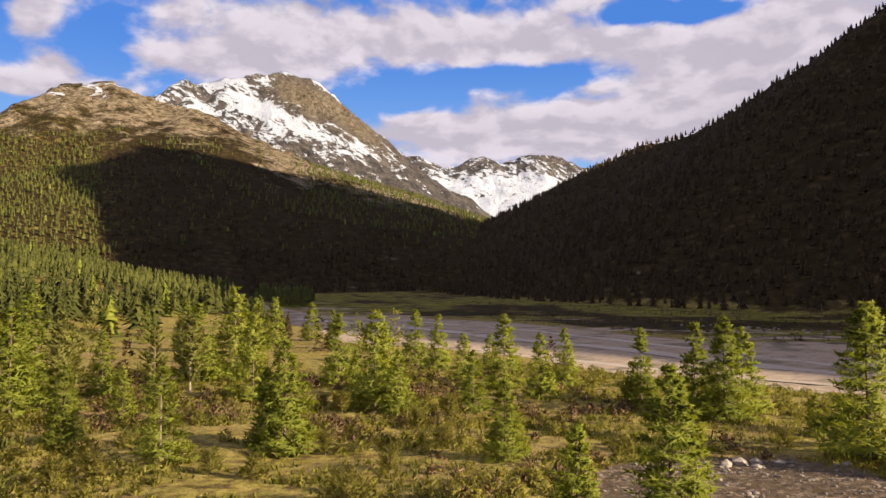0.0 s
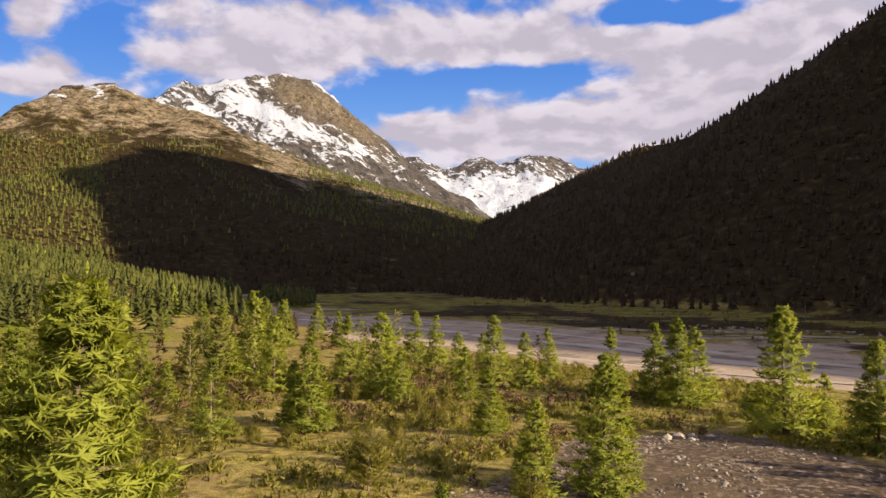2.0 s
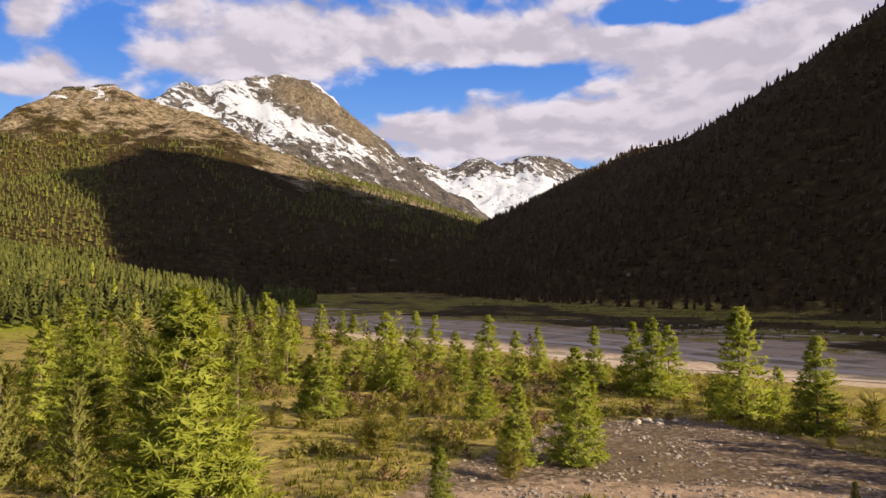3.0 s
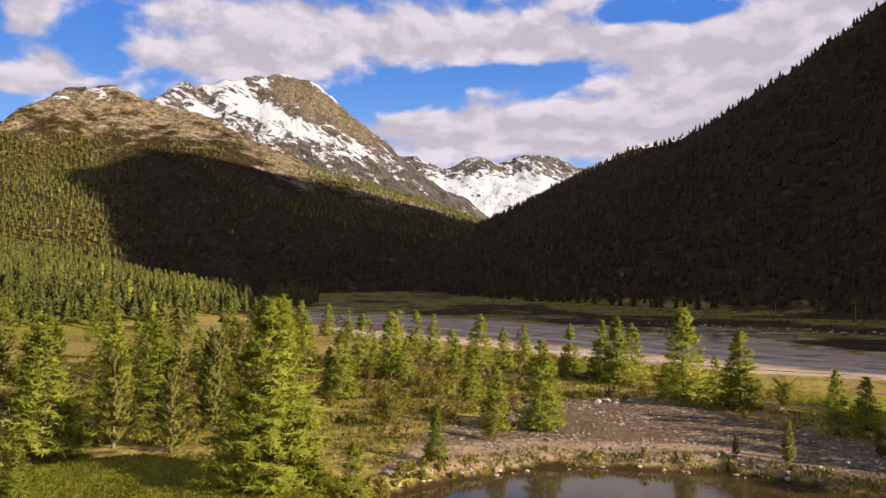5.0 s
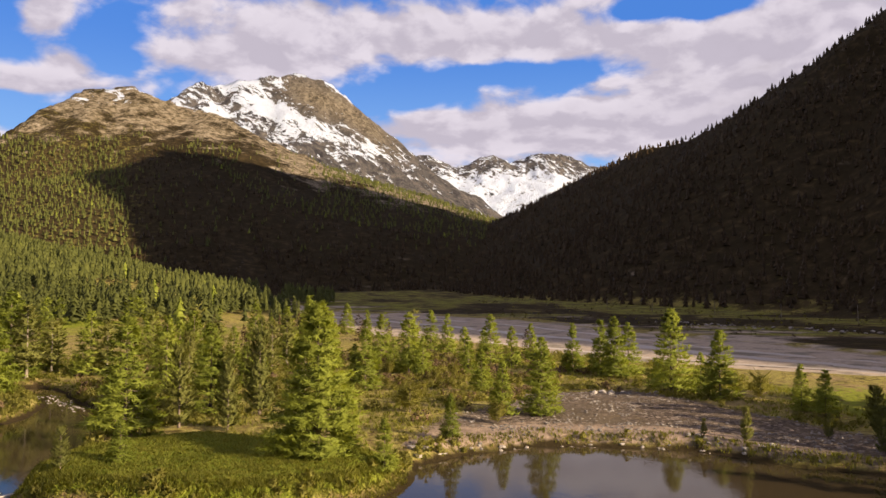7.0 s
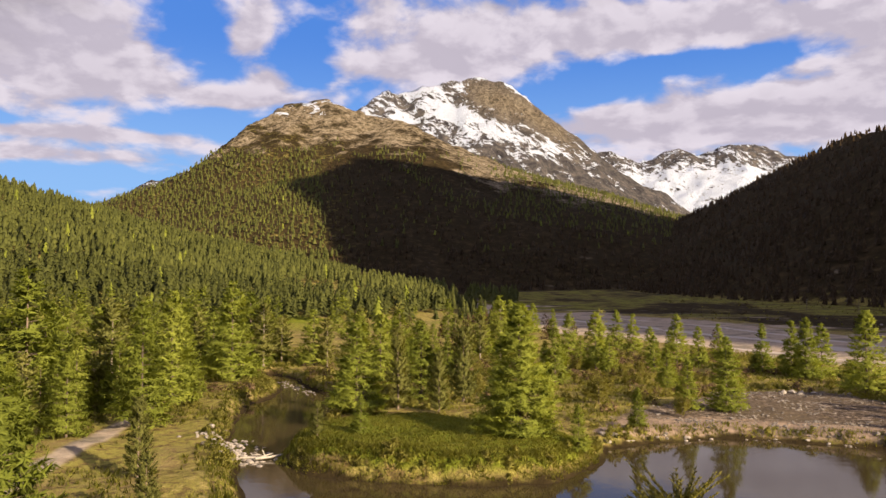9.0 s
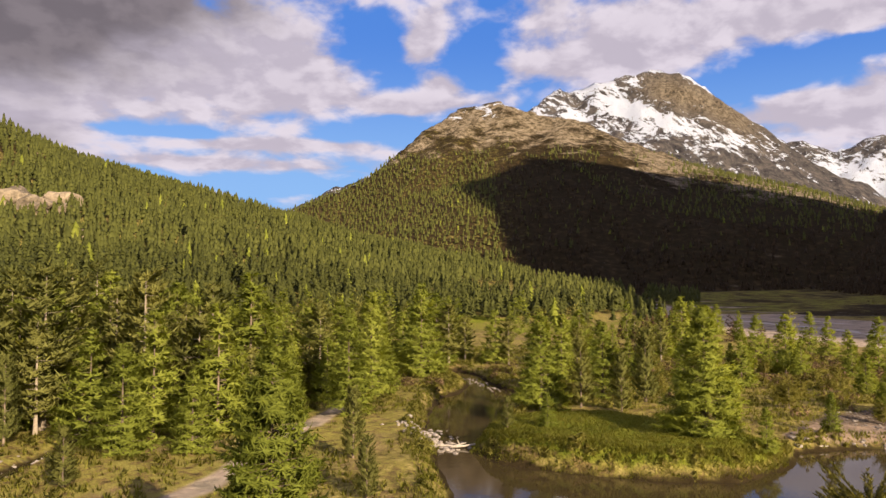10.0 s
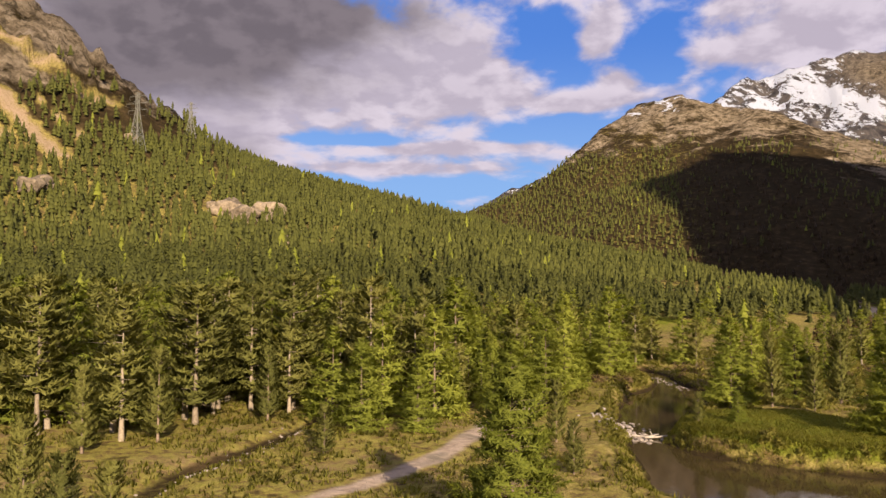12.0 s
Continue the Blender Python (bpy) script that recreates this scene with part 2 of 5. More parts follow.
def height(x, y):
    x, y = np.asarray(x, float), np.asarray(y, float)
    near, far = mountains(x, y)
    h = np.maximum(near, far)
    rough = fbm(x / 210, y / 210, 6, 3, True) - 0.645
    high = ramp01(h, 120, 420) * (1 - 0.5 * (near > far) * (y > 900))
    up = ramp01(h, 4, 60)
    h = h + (fbm(x / 85, y / 85, 4, 44, True) - 0.645) * 34 * high + rough * (up * 16 + high * 52) + (fbm(x / 40, y / 40, 4, 11) - 0.5) * (2.5 * up + 10 * high)
    crag = ramp01(h, 150, 230) * (x < -660) * (y < 480)
    h = h + crag * ((fbm(x / 38, y / 38, 4, 95, True) - 0.645) * 34 + (fbm(x / 12, y / 12, 3, 96, True) - 0.645) * 9)
    # the valley floor: low humps of old gravel, the pond and its banks
    climb, steep = valley_rise(y)
    floor = 1.1 + 0.9 * (fbm(x / 23, y / 23, 4, 5) - 0.5) + climb
    r = np.hypot(x, y)
    floor = floor + 0.75 * (fbm(x / 5.5, y / 5.5, 3, 15) - 0.5) * ramp01(r, 190, 150)
    d = np.full_like(x, 50.0)
    m = r < 140
    if m.any():
        d[m] = signed(x[m], y[m], POND) + 1.0 * (fbm(x[m] / 3.2, y[m] / 3.2, 3, 21) - 0.5)
    isle = np.full_like(x, 50.0)
    isle[m] = signed(x[m], y[m], ISLAND)
    floor = floor + 1.15 * ramp01(-isle, -3.0, 2.0)
    floor = np.where(d < 4, floor * ramp01(d, -0.3, 1.8) + 0.10, floor)
    floor = np.where(d < 0, -0.9 * ramp01(-d, -0.3, 3.0) + 0.08, floor)
    plain = np.full_like(x, 50.0)
    m = r < 1100
    if m.any():
        plain[m] = signed(x[m], y[m], PLAIN_RIVER)
    floor = np.where(plain < 8, floor + (0.27 + climb + 0.50 * (fbm(x / 9, y / 9, 4, 8) - 0.5) - floor) * ramp01(-plain, -8, 2), floor)
    m = (r < 700) & (plain < 5)
    if m.any():
        wx, wy = x[m] + 9 * (fbm(x[m] / 28, y[m] / 28, 3, 61) - 0.5), y[m] + 9 * (fbm(x[m] / 28, y[m] / 28, 3, 62) - 0.5)
        for line, wide in CHANNELS:
            floor[m] -= 0.30 * np.exp(-(along(wx, wy, line) / wide) ** 2)
    creek = np.where(r < 140, along(x, y, CREEK), 50)
    floor = floor - 0.75 * np.exp(-(creek / 1.2) ** 2)
    return floor + np.maximum(h - 1.5 - steep, 0)


# ---- materials ----
def material(name):
    m = bpy.data.materials.new(name)
    m.use_nodes = True
    nt = m.node_tree
    return m, nt, nt.nodes["Principled BSDF"]


def bump(nt, bsdf, h, strength, distance):
    b = nt.nodes.new("ShaderNodeBump")
    b.inputs["Strength"].default_value, b.inputs["Distance"].default_value = strength, distance
    nt.links.new(h, b.inputs["Height"])
    nt.links.new(b.outputs[0], bsdf.inputs["Normal"])


def attribute(nt, name):
    n = nt.nodes.new("ShaderNodeAttribute")
    n.attribute_name = name
    return n.outputs["Fac"]


def ground_material():
    m, nt, bsdf = material("ground")
    pos = nt.nodes.new("ShaderNodeNewGeometry").outputs["Position"]
    n_mid = noise_node(nt, pos, 0.09, 7, 0.6)
    n_near = noise_node(nt, pos, 0.9, 6, 0.62)
    n_fine = noise_node(nt, pos, 7.0, 4, 0.6)
    dry = ramp_node(nt, n_near, [(0.28, (0.045, 0.036, 0.016)), (0.42, (0.190, 0.138, 0.054)), (0.52, (0.255, 0.225, 0.056)), (0.62, (0.36, 0.285, 0.105)), (0.75, (0.150, 0.150, 0.030))])
    dry = mix_node(nt, smooth_node(nt, n_mid, 0.47, 0.72), dry, (0.285, 0.205, 0.105), "MIX")
    dry = mix_node(nt, smooth_node(nt, noise_node(nt, pos, 0.32, 6, 0.62), 0.54, 0.70), dry, (0.085, 0.066, 0.022))
    dry = mix_node(nt, 0.55, dry, ramp_node(nt, n_fine, [(0.32, 0.10), (0.68, 0.80)]), "OVERLAY")
    lush = ramp_node(nt, n_near, [(0.3, (0.085, 0.105, 0.012)), (0.5, (0.155, 0.180, 0.020)), (0.7, (0.23, 0.225, 0.040))])
    lush = mix_node(nt, 0.35, lush, ramp_node(nt, n_fine, [(0.3, 0.3), (0.7, 0.8)]), "OVERLAY")
    vor = nt.nodes.new("ShaderNodeTexVoronoi")
    vor.inputs["Scale"].default_value = 2.6
    nt.links.new(pos, vor.inputs["Vector"])
    bw = nt.nodes.new("ShaderNodeRGBToBW")
    nt.links.new(vor.outputs["Color"], bw.inputs[0])
    gravel = ramp_node(nt, bw.outputs[0], [(0.2, (0.070, 0.053, 0.040)), (0.6, (0.120, 0.090, 0.069)), (0.9, (0.28, 0.225, 0.185))])
    gravel = mix_node(nt, smooth_node(nt, n_mid, 0.40, 0.70), gravel, (0.12, 0.092, 0.064))
    sand = ramp_node(nt, n_near, [(0.3, (0.20, 0.145, 0.105)), (0.6, (0.33, 0.245, 0.180)), (0.8, (0.25, 0.19, 0.135))])
    tall = nt.nodes.new("ShaderNodeMapping")
    tall.inputs["Scale"].default_value = (1.0, 1.0, 0.45)
    nt.links.new(pos, tall.inputs["Vector"])
    craggy = noise_node(nt, tall.outputs[0], 0.085, 10, 0.74, dist=0.5)
    rock = ramp_node(nt, craggy, [(0.36, (0.040, 0.034, 0.022)), (0.44, (0.13, 0.102, 0.062)), (0.52, (0.27, 0.215, 0.145)), (0.66, (0.44, 0.37, 0.28))])
    grey = ramp_node(nt, noise_node(nt, tall.outputs[0], 0.032, 12, 0.78, dist=0.3), [(0.36, (0.030, 0.028, 0.032)), (0.48, (0.095, 0.088, 0.092)), (0.58, (0.175, 0.155, 0.14)), (0.72, (0.30, 0.26, 0.21))])
    rock = mix_node(nt, attribute(nt, "grey"), rock, grey)
    # brown heath and forest floor, darkened further to deepen the shaded hills
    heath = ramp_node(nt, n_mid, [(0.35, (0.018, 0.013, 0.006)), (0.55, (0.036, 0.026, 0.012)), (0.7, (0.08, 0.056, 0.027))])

    def zone(name, k=1.2, wide=0.25, n=None):
        v = math_node(nt, "ADD", attribute(nt, name), math_node(nt, "MULTIPLY", math_node(nt, "SUBTRACT", n, 0.5), k))
        return smooth_node(nt, v, 0.5 - wide, 0.5 + wide)

    col = mix_node(nt, zone("lush", 1.3, 0.2, n_near), dry, lush)
    col = mix_node(nt, zone("gravel", 1.4, 0.16, n_near), col, gravel)
    col = mix_node(nt, zone("sand", 1.0, 0.16, n_near), col, sand)
    pale = ramp_node(nt, n_near, [(0.3, (0.30, 0.235, 0.180)), (0.6, (0.46, 0.375, 0.300)), (0.75, (0.36, 0.290, 0.225))])
    pale = mix_node(nt, smooth_node(nt, n_mid, 0.5, 0.62), pale, (0.22, 0.19, 0.15))
    col = mix_node(nt, zone("pale", 1.0, 0.2, n_mid), col, pale)
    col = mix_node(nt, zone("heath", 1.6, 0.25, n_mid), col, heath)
    col = mix_node(nt, zone("rock", 2.4, 0.18, noise_node(nt, pos, 0.022, 9, 0.68)), col, rock)
    mp = nt.nodes.new("ShaderNodeMapping")
    mp.vector_type = "TEXTURE"
    mp.inputs["Rotation"].default_value = (0.0, -0.75, 0.0)
    mp.inputs["Scale"].default_value = (0.75, 1.2, 1.7)
    nt.links.new(pos, mp.inputs["Vector"])
    streak = noise_node(nt, mp.outputs[0], 0.017, 12, 0.74, dist=0.5)
    level = nt.nodes.new("ShaderNodeSeparateXYZ")
    nt.links.new(nt.nodes.new("ShaderNodeNewGeometry").outputs["Normal"], level.inputs[0])
    lie = math_node(nt, "ADD", streak, math_node(nt, "MULTIPLY", math_node(nt, "SUBTRACT", level.outputs[2], 0.74), 0.16))
    fleck = noise_node(nt, mp.outputs[0], 0.06, 8, 0.7, dist=0.3)
    lie = math_node(nt, "ADD", lie, math_node(nt, "MULTIPLY", math_node(nt, "SUBTRACT", fleck, 0.5), 0.45))
    snow = zone("snow", 4.2, 0.05, lie)
    col = mix_node(nt, snow, col, (0.70, 0.77, 0.92))
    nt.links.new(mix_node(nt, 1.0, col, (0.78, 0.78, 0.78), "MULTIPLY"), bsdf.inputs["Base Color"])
    bsdf.inputs["Roughness"].default_value = 0.92
    bsdf.inputs["Specular IOR Level"].default_value = 0.03
    h = math_node(nt, "ADD", math_node(nt, "MULTIPLY", n_near, 0.35), math_node(nt, "MULTIPLY", n_fine, 0.10))
    h = math_node(nt, "ADD", h, math_node(nt, "MULTIPLY", math_node(nt, "MULTIPLY", craggy, attribute(nt, "rock")), 26.0))
    bump(nt, bsdf, h, 0.9, 1.0)
    return m


def foliage_material(name, dark, mid, light, trans=0.35):
    m, nt, bsdf = material(name)
    geo = nt.nodes.new("ShaderNodeNewGeometry")
    info = nt.nodes.new("ShaderNodeObjectInfo")
    patch = noise_node(nt, geo.outputs["Position"], 0.13, 4, 0.6)
    v = math_node(nt, "ADD", math_node(nt, "MULTIPLY", geo.outputs["Random Per Island"], 0.22), math_node(nt, "MULTIPLY", info.outputs["Random"], 0.35))
    v = math_node(nt, "ADD", v, math_node(nt, "MULTIPLY", math_node(nt, "SUBTRACT", patch, 0.35), 0.75))
    col = ramp_node(nt, v, [(0.05, dark), (0.5, mid), (0.95, light)])
    nt.links.new(col, bsdf.inputs["Base Color"])
    bsdf.inputs["Roughness"].default_value = 0.7
    bsdf.inputs["Specular IOR Level"].default_value = 0.2
    tr = nt.nodes.new("ShaderNodeBsdfTranslucent")
    nt.links.new(mix_node(nt, 1.0, col, (1.0, 0.95, 0.45), "MULTIPLY"), tr.inputs[0])
    mx = nt.nodes.new("ShaderNodeMixShader")
    mx.inputs[0].default_value = trans
    nt.links.new(bsdf.outputs[0], mx.inputs[1])
    nt.links.new(tr.outputs[0], mx.inputs[2])
    nt.links.new(mx.outputs[0], nt.nodes["Material Output"].inputs[0])
    return m


def speckled(name, a, b, scale, rough=0.85, relief=0.03):
    m, nt, bsdf = material(name)
    pos = nt.nodes.new("ShaderNodeNewGeometry").outputs["Position"]
    info = nt.nodes.new("ShaderNodeObjectInfo")
    isle = nt.nodes.new("ShaderNodeNewGeometry").outputs["Random Per Island"]
    n = noise_node(nt, pos, scale, 6, 0.65)
    v = math_node(nt, "ADD", n, math_node(nt, "MULTIPLY", math_node(nt, "SUBTRACT", math_node(nt, "ADD", info.outputs["Random"], isle), 1.0), 0.2))
    nt.links.new(ramp_node(nt, v, [(0.3, a), (0.7, b)]), bsdf.inputs["Base Color"])
    bsdf.inputs["Roughness"].default_value = rough
    bump(nt, bsdf, n, 0.6, relief)
    return m


def water_material(name, deep, ripple, rough):
    m, nt, bsdf = material(name)
    pos = nt.nodes.new("ShaderNodeNewGeometry").outputs["Position"]
    bsdf.inputs["Base Color"].default_value = (*deep, 1)
    bsdf.inputs["Roughness"].default_value = rough
    bsdf.inputs["IOR"].default_value = 1.33
    bsdf.inputs["Specular IOR Level"].default_value = 0.22
    n = math_node(nt, "ADD", noise_node(nt, pos, 1.1, 4, 0.6), math_node(nt, "MULTIPLY", noise_node(nt, pos, 0.15, 3, 0.5), 1.2))
    bump(nt, bsdf, n, ripple, 0.05)
    return m


GROUND = ground_material()
LARCH = foliage_material("larch_needles", (0.120, 0.148, 0.020), (0.245, 0.280, 0.042), (0.380, 0.400, 0.078), 0.52)
PINE = foliage_material("pine_needles", (0.086, 0.096, 0.024), (0.180, 0.182, 0.046), (0.280, 0.262, 0.078), 0.44)
# far pine needles, darkened for the self-shade that the plain skirts lack
DIMMED_PINE = foliage_material("dimmed_pine_needles", (0.040, 0.047, 0.011), (0.092, 0.100, 0.022), (0.165, 0.162, 0.038), 0.32)
# needles in a near-black brown: the hillside shade is put into the colour
SHADED_NEEDLES = foliage_material("shaded_needles", (0.026, 0.016, 0.006), (0.055, 0.034, 0.013), (0.088, 0.053, 0.020), 0.12)
SHRUB = foliage_material("shrub_leaves", (0.095, 0.095, 0.018), (0.220, 0.205, 0.045), (0.34, 0.30, 0.09), 0.50)
GRASS = foliage_material("grass_blades", (0.105, 0.118, 0.014), (0.225, 0.222, 0.034), (0.35, 0.30, 0.080), 0.50)
TWIGS = foliage_material("bare_twigs", (0.060, 0.036, 0.020), (0.140, 0.090, 0.050), (0.24, 0.165, 0.095), 0.2)
BARK = speckled("bark", (0.060, 0.042, 0.030), (0.20, 0.150, 0.110), 3.0)
PALE_BARK = speckled("pale_bark", (0.11, 0.085, 0.06), (0.27, 0.225, 0.17), 5.0)
STONE = speckled("stone", (0.09, 0.076, 0.066), (0.27, 0.235, 0.205), 2.0)
CRAG = speckled("crag_rock", (0.07, 0.055, 0.038), (0.27, 0.215, 0.150), 0.35, 0.9, 0.8)
WOOD = speckled("bleached_wood", (0.20, 0.17, 0.14), (0.44, 0.40, 0.35), 4.0)
POND_WATER = water_material("pond_water", (0.034, 0.025, 0.013), 0.10, 0.04)
RIVER_WATER = water_material("river_water", (0.33, 0.28, 0.235), 0.06, 0.5)


def mesh_object(name, verts, faces, mat, parent=None, smooth=False, normals=None):
    """One mesh from arrays of corners and faces of one size each; normals round off what is leafy."""
    me = bpy.data.meshes.new(name)
    verts, faces = np.asarray(verts, np.float32), np.asarray(faces, np.int32)
    n, k = faces.shape
    me.vertices.add(len(verts))
    me.vertices.foreach_set("co", verts.ravel())
    me.loops.add(n * k)
    me.loops.foreach_set("vertex_index", faces.ravel())
    me.polygons.add(n)
    me.polygons.foreach_set("loop_start", np.arange(0, n * k, k, dtype=np.int32))
    me.polygons.foreach_set("use_smooth", np.full(n, smooth or normals is not None))
    me.update(calc_edges=True)
    me.materials.append(mat)
    if normals is not None:
        me.normals_split_custom_set_from_vertices(np.asarray(normals, np.float32))
    ob = new(name, me)
    if parent is not None:
        ob.parent = parent
    return ob


# ---- the ground: one sheet out to the far crests ----
SNOW_FIELDS = [(-16.6, 15.3, 2.6, 0.9, 0.1, 0.14), (-14.2, 13.6, 2.2, 0.7, -0.45, 0.50), (-10.8, 12.4, 2.8, 0.55, -0.42, 0.50), (-7.0, 10.9, 1.8, 0.45, -0.5, 0.30),
               (-11.6, 16.4, 1.3, 0.4, 0.0, 0.55), (-8.3, 14.7, 1.6, 0.33, -0.75, 0.55), (-10.0, 14.4, 2.4, 0.9, -0.35, -0.95), (-6.2, 12.3, 1.8, 0.7, -0.6, -0.60), (-6.5, 9.0, 5.0, 1.0, -0.5, -0.10)]
CLIFFS = [(-10.3, 14.3, 2.8, 1.2, -0.3, 1.0), (-6.3, 12.2, 2.2, 1.0, -0.6, 0.9)]


def build_ground():
    cx, cy = 0.0, -45.0
    az = np.radians(np.concatenate([np.arange(-78, 34, 0.25), np.arange(34, 282, 1.6)]))
    r = np.concatenate([[0.5], np.arange(6, 40, 4), np.arange(40, 170, 0.95), 170 * 1.02 ** np.arange(64), np.arange(606, 4900, 22)])
    R, A = np.meshgrid(r, az, indexing="ij")
    x, y = cx + R * np.sin(A), cy + R * np.cos(A)
    shape = x.shape
    x, y = x.ravel(), y.ravel()
    z = height(x, y)
    nr, na = shape
    i, j = np.meshgrid(np.arange(nr - 1), np.arange(na), indexing="ij")
    a, b = i * na + j, i * na + (j + 1) % na
    faces = np.stack([a, b, b + na, a + na], -1).reshape(-1, 4)[:, ::-1]
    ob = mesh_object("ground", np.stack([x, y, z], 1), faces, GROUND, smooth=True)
    near, far = mountains(x, y)
    rr = np.hypot(x, y)
    close = rr < 160
    big = np.full_like(x, 99.0)
    pond, beach, isle, path, creek = big.copy(), big.copy(), big.copy(), big.copy(), big.copy()
    xs, ys = x[close], y[close]
    pond[close], beach[close], isle[close] = signed(xs, ys, POND), signed(xs, ys, BEACH), signed(xs, ys, ISLAND)
    path[close], creek[close] = along(xs, ys, PATH_LINE), along(xs, ys, CREEK)
    plain = np.where(rr < 1300, signed(x, y, PLAIN_RIVER), 99)
    hill = np.maximum(near, far)
    forest, brown, shade, snowy, icy, _ = crests(x, y)
    tall, ice = snowy + icy, icy > snowy
    east, up = np.degrees(np.arctan2(x, y)), np.degrees(np.arctan2(z - 13, rr))

    def patch(rows):
        """Soft oval zones on the mountain faces: bearing, elevation, half widths, rise to the east, amount."""
        total = np.zeros_like(x)
        for a, e, wa, we, rise, k in rows:
            da = (east - a) / wa
            total += k * np.exp(-da ** 2 - ((up - e - rise * (east - a)) / we) ** 2)
        return total

    scree = np.max([ramp01(along(x, y, line), wide, wide * 0.4) for line, wide in SCREE], 0)
    crest = np.interp(x, [p[0] for p in BROWN_PEAK[1:]], [p[2] for p in BROWN_PEAK[1:]])
    cliff = (x < -700) & (y < 470)
    zones = {
        "pale": ramp01(-plain, -6, 4) * 1.1 + ramp01(fbm(x / 70, y / 16, 3, 83), 0.50, 0.60) * ramp01(plain, 1, 6) * ramp01(plain, 75, 40) * (x + 0.6 * (y - 200) > 40) * (y > 120) * 0.75 + np.exp(-(path / 1.5) ** 2) * 0.85,
        "gravel": np.maximum(ramp01(-plain, -6, 4) * 0.95, ramp01(-beach, -3, 2) * 0.72) + 0.5 * np.exp(-(creek / 1.3) ** 2),
        "sand": np.clip(np.exp(-(path / 1.9) ** 2) * 0.45 + ramp01(-beach, -2, 1) * ramp01(pond, 13, 3) * 0.8 * ramp01(x, 36, 24) + scree * 0.56, 0, 1),
        "lush": np.clip(ramp01(-isle, -3.5, 0) * 0.9 + 0.5 * ramp01(fbm(x / 55, y / 75, 3, 91), 0.44, 0.60) * ramp01(plain, 4, 20) * (plain < 900) * (y > 200) * (hill < 6) + 0.35 * (forest >= hill - 1) * (hill > 3) * ramp01(z, 170, 90) + 0.25 * (brown >= hill - 1) * (hill > 3) * ramp01(brown, 400, 250) + 0.35 * (x < -38) * (hill < 4) * (rr < 140) + 0.6 * ramp01(x, 40, 50) * ramp01(y, 2, 14) * ramp01(rr, 95, 80), 0, 1) * ramp01(pond, 0.3, 1.2),
        # heath also paints shade: shaded slopes, far meadow, undercut of the muddy rim
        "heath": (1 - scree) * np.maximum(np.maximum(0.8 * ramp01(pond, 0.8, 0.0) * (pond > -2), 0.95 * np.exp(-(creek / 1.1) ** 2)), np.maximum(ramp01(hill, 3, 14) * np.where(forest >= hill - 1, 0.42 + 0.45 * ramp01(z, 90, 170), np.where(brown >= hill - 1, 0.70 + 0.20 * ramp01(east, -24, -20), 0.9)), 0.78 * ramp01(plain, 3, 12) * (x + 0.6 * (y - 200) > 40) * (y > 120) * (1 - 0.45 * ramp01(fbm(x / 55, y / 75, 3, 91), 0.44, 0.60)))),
        # rock thinned to the east, so that the shaded brown flank stays dark
        "rock": np.clip(np.maximum(ramp01(brown, 200, 420) * 0.66 * (1 - 0.85 * ramp01(east, -19, -14)), ramp01(brown / crest - 0.16 * ramp01(east, -19, -15) - 0.16 * ramp01(east, -10.5, -8.5), 0.60, 0.95) * ramp01(brown, 60, 160) * 0.70) + ramp01(tall, 150, 330) * 1.2 + cliff * ramp01(hill, 150, 260) * 0.75, 0, 1.2) * (1 - scree),
        "grey": ramp01(tall - brown, -20, 60) * (1 - 0.75 * ~ice * np.clip(patch(CLIFFS), 0, 1)),
        "snow": np.where(ice, ramp01(tall, 60, 260) * 1.7 - 0.9 - 0.68 * ramp01(tall, 580, 780),
                         np.where(tall > brown, 0.44 * ramp01(up, 6.8, 11.5) - 0.06 + patch(SNOW_FIELDS), ramp01(brown, 340, 450) * 1.2 - 0.98)),
    }
    for name, v in zones.items():
        ob.data.attributes.new(name, "FLOAT", "POINT").data.foreach_set("value", v.astype(np.float32))
    return tagged(ob, "alpine valley floor rising into rocky, snow-streaked mountains", "ground", kind="structure")


build_ground()


def sheet(name, outline, z, mat, label):
    bm = bmesh.new()
    bm.faces.new([bm.verts.new((x, y, z)) for x, y in outline])
    me = bpy.data.meshes.new(name)
    bm.to_mesh(me)
    bm.free()
    me.materials.append(mat)
    return tagged(new(name, me), label, "water", kind="structure")


sheet("pond_water", [(-72, -32), (60, -32), (60, 28), (-20, 28), (-20, 74), (-72, 74)], 0.0, POND_WATER, "dark still pond mirroring the trees on its banks")


def ribbon(name, line, width, lift, mat, label, level=None):
    """A strip of running water that follows a line over the gravel."""
    pts = [Vector((x, y, 0)) for x, y in line]
    fine = []
    for a, b in zip(pts, pts[1:]):
        n = max(2, int((b - a).length / 4))
        fine += [a.lerp(b, k / n) for k in range(n)]
    fine.append(pts[-1])
    verts = []
    for k, p in enumerate(fine):
        d = (fine[min(k + 1, len(fine) - 1)] - fine[max(k - 1, 0)]).normalized()
        side = Vector((-d.y, d.x, 0))
        w = width * (0.55 + 0.9 * noise.noise(p * 0.03 + Vector((width, 0, 0))) ** 2 + 0.5 * abs(noise.noise(p * 0.09)))
        p = p + side * 5 * noise.noise(p * 0.02)
        verts += [p + side * w, p - side * w]
    xs, ys = np.array([v.x for v in verts]), np.array([v.y for v in verts])
    zs = height(xs, ys)
    zs = np.repeat(np.maximum(zs[::2], zs[1::2]), 2) + lift if level is None else level + valley_rise(ys)[0]
    faces = [(2 * k, 2 * k + 1, 2 * k + 3, 2 * k + 2) for k in range(len(fine) - 1)]
    return tagged(mesh_object(name, np.stack([xs, ys, zs], 1), faces, mat, smooth=True), label, "river", kind="structure")


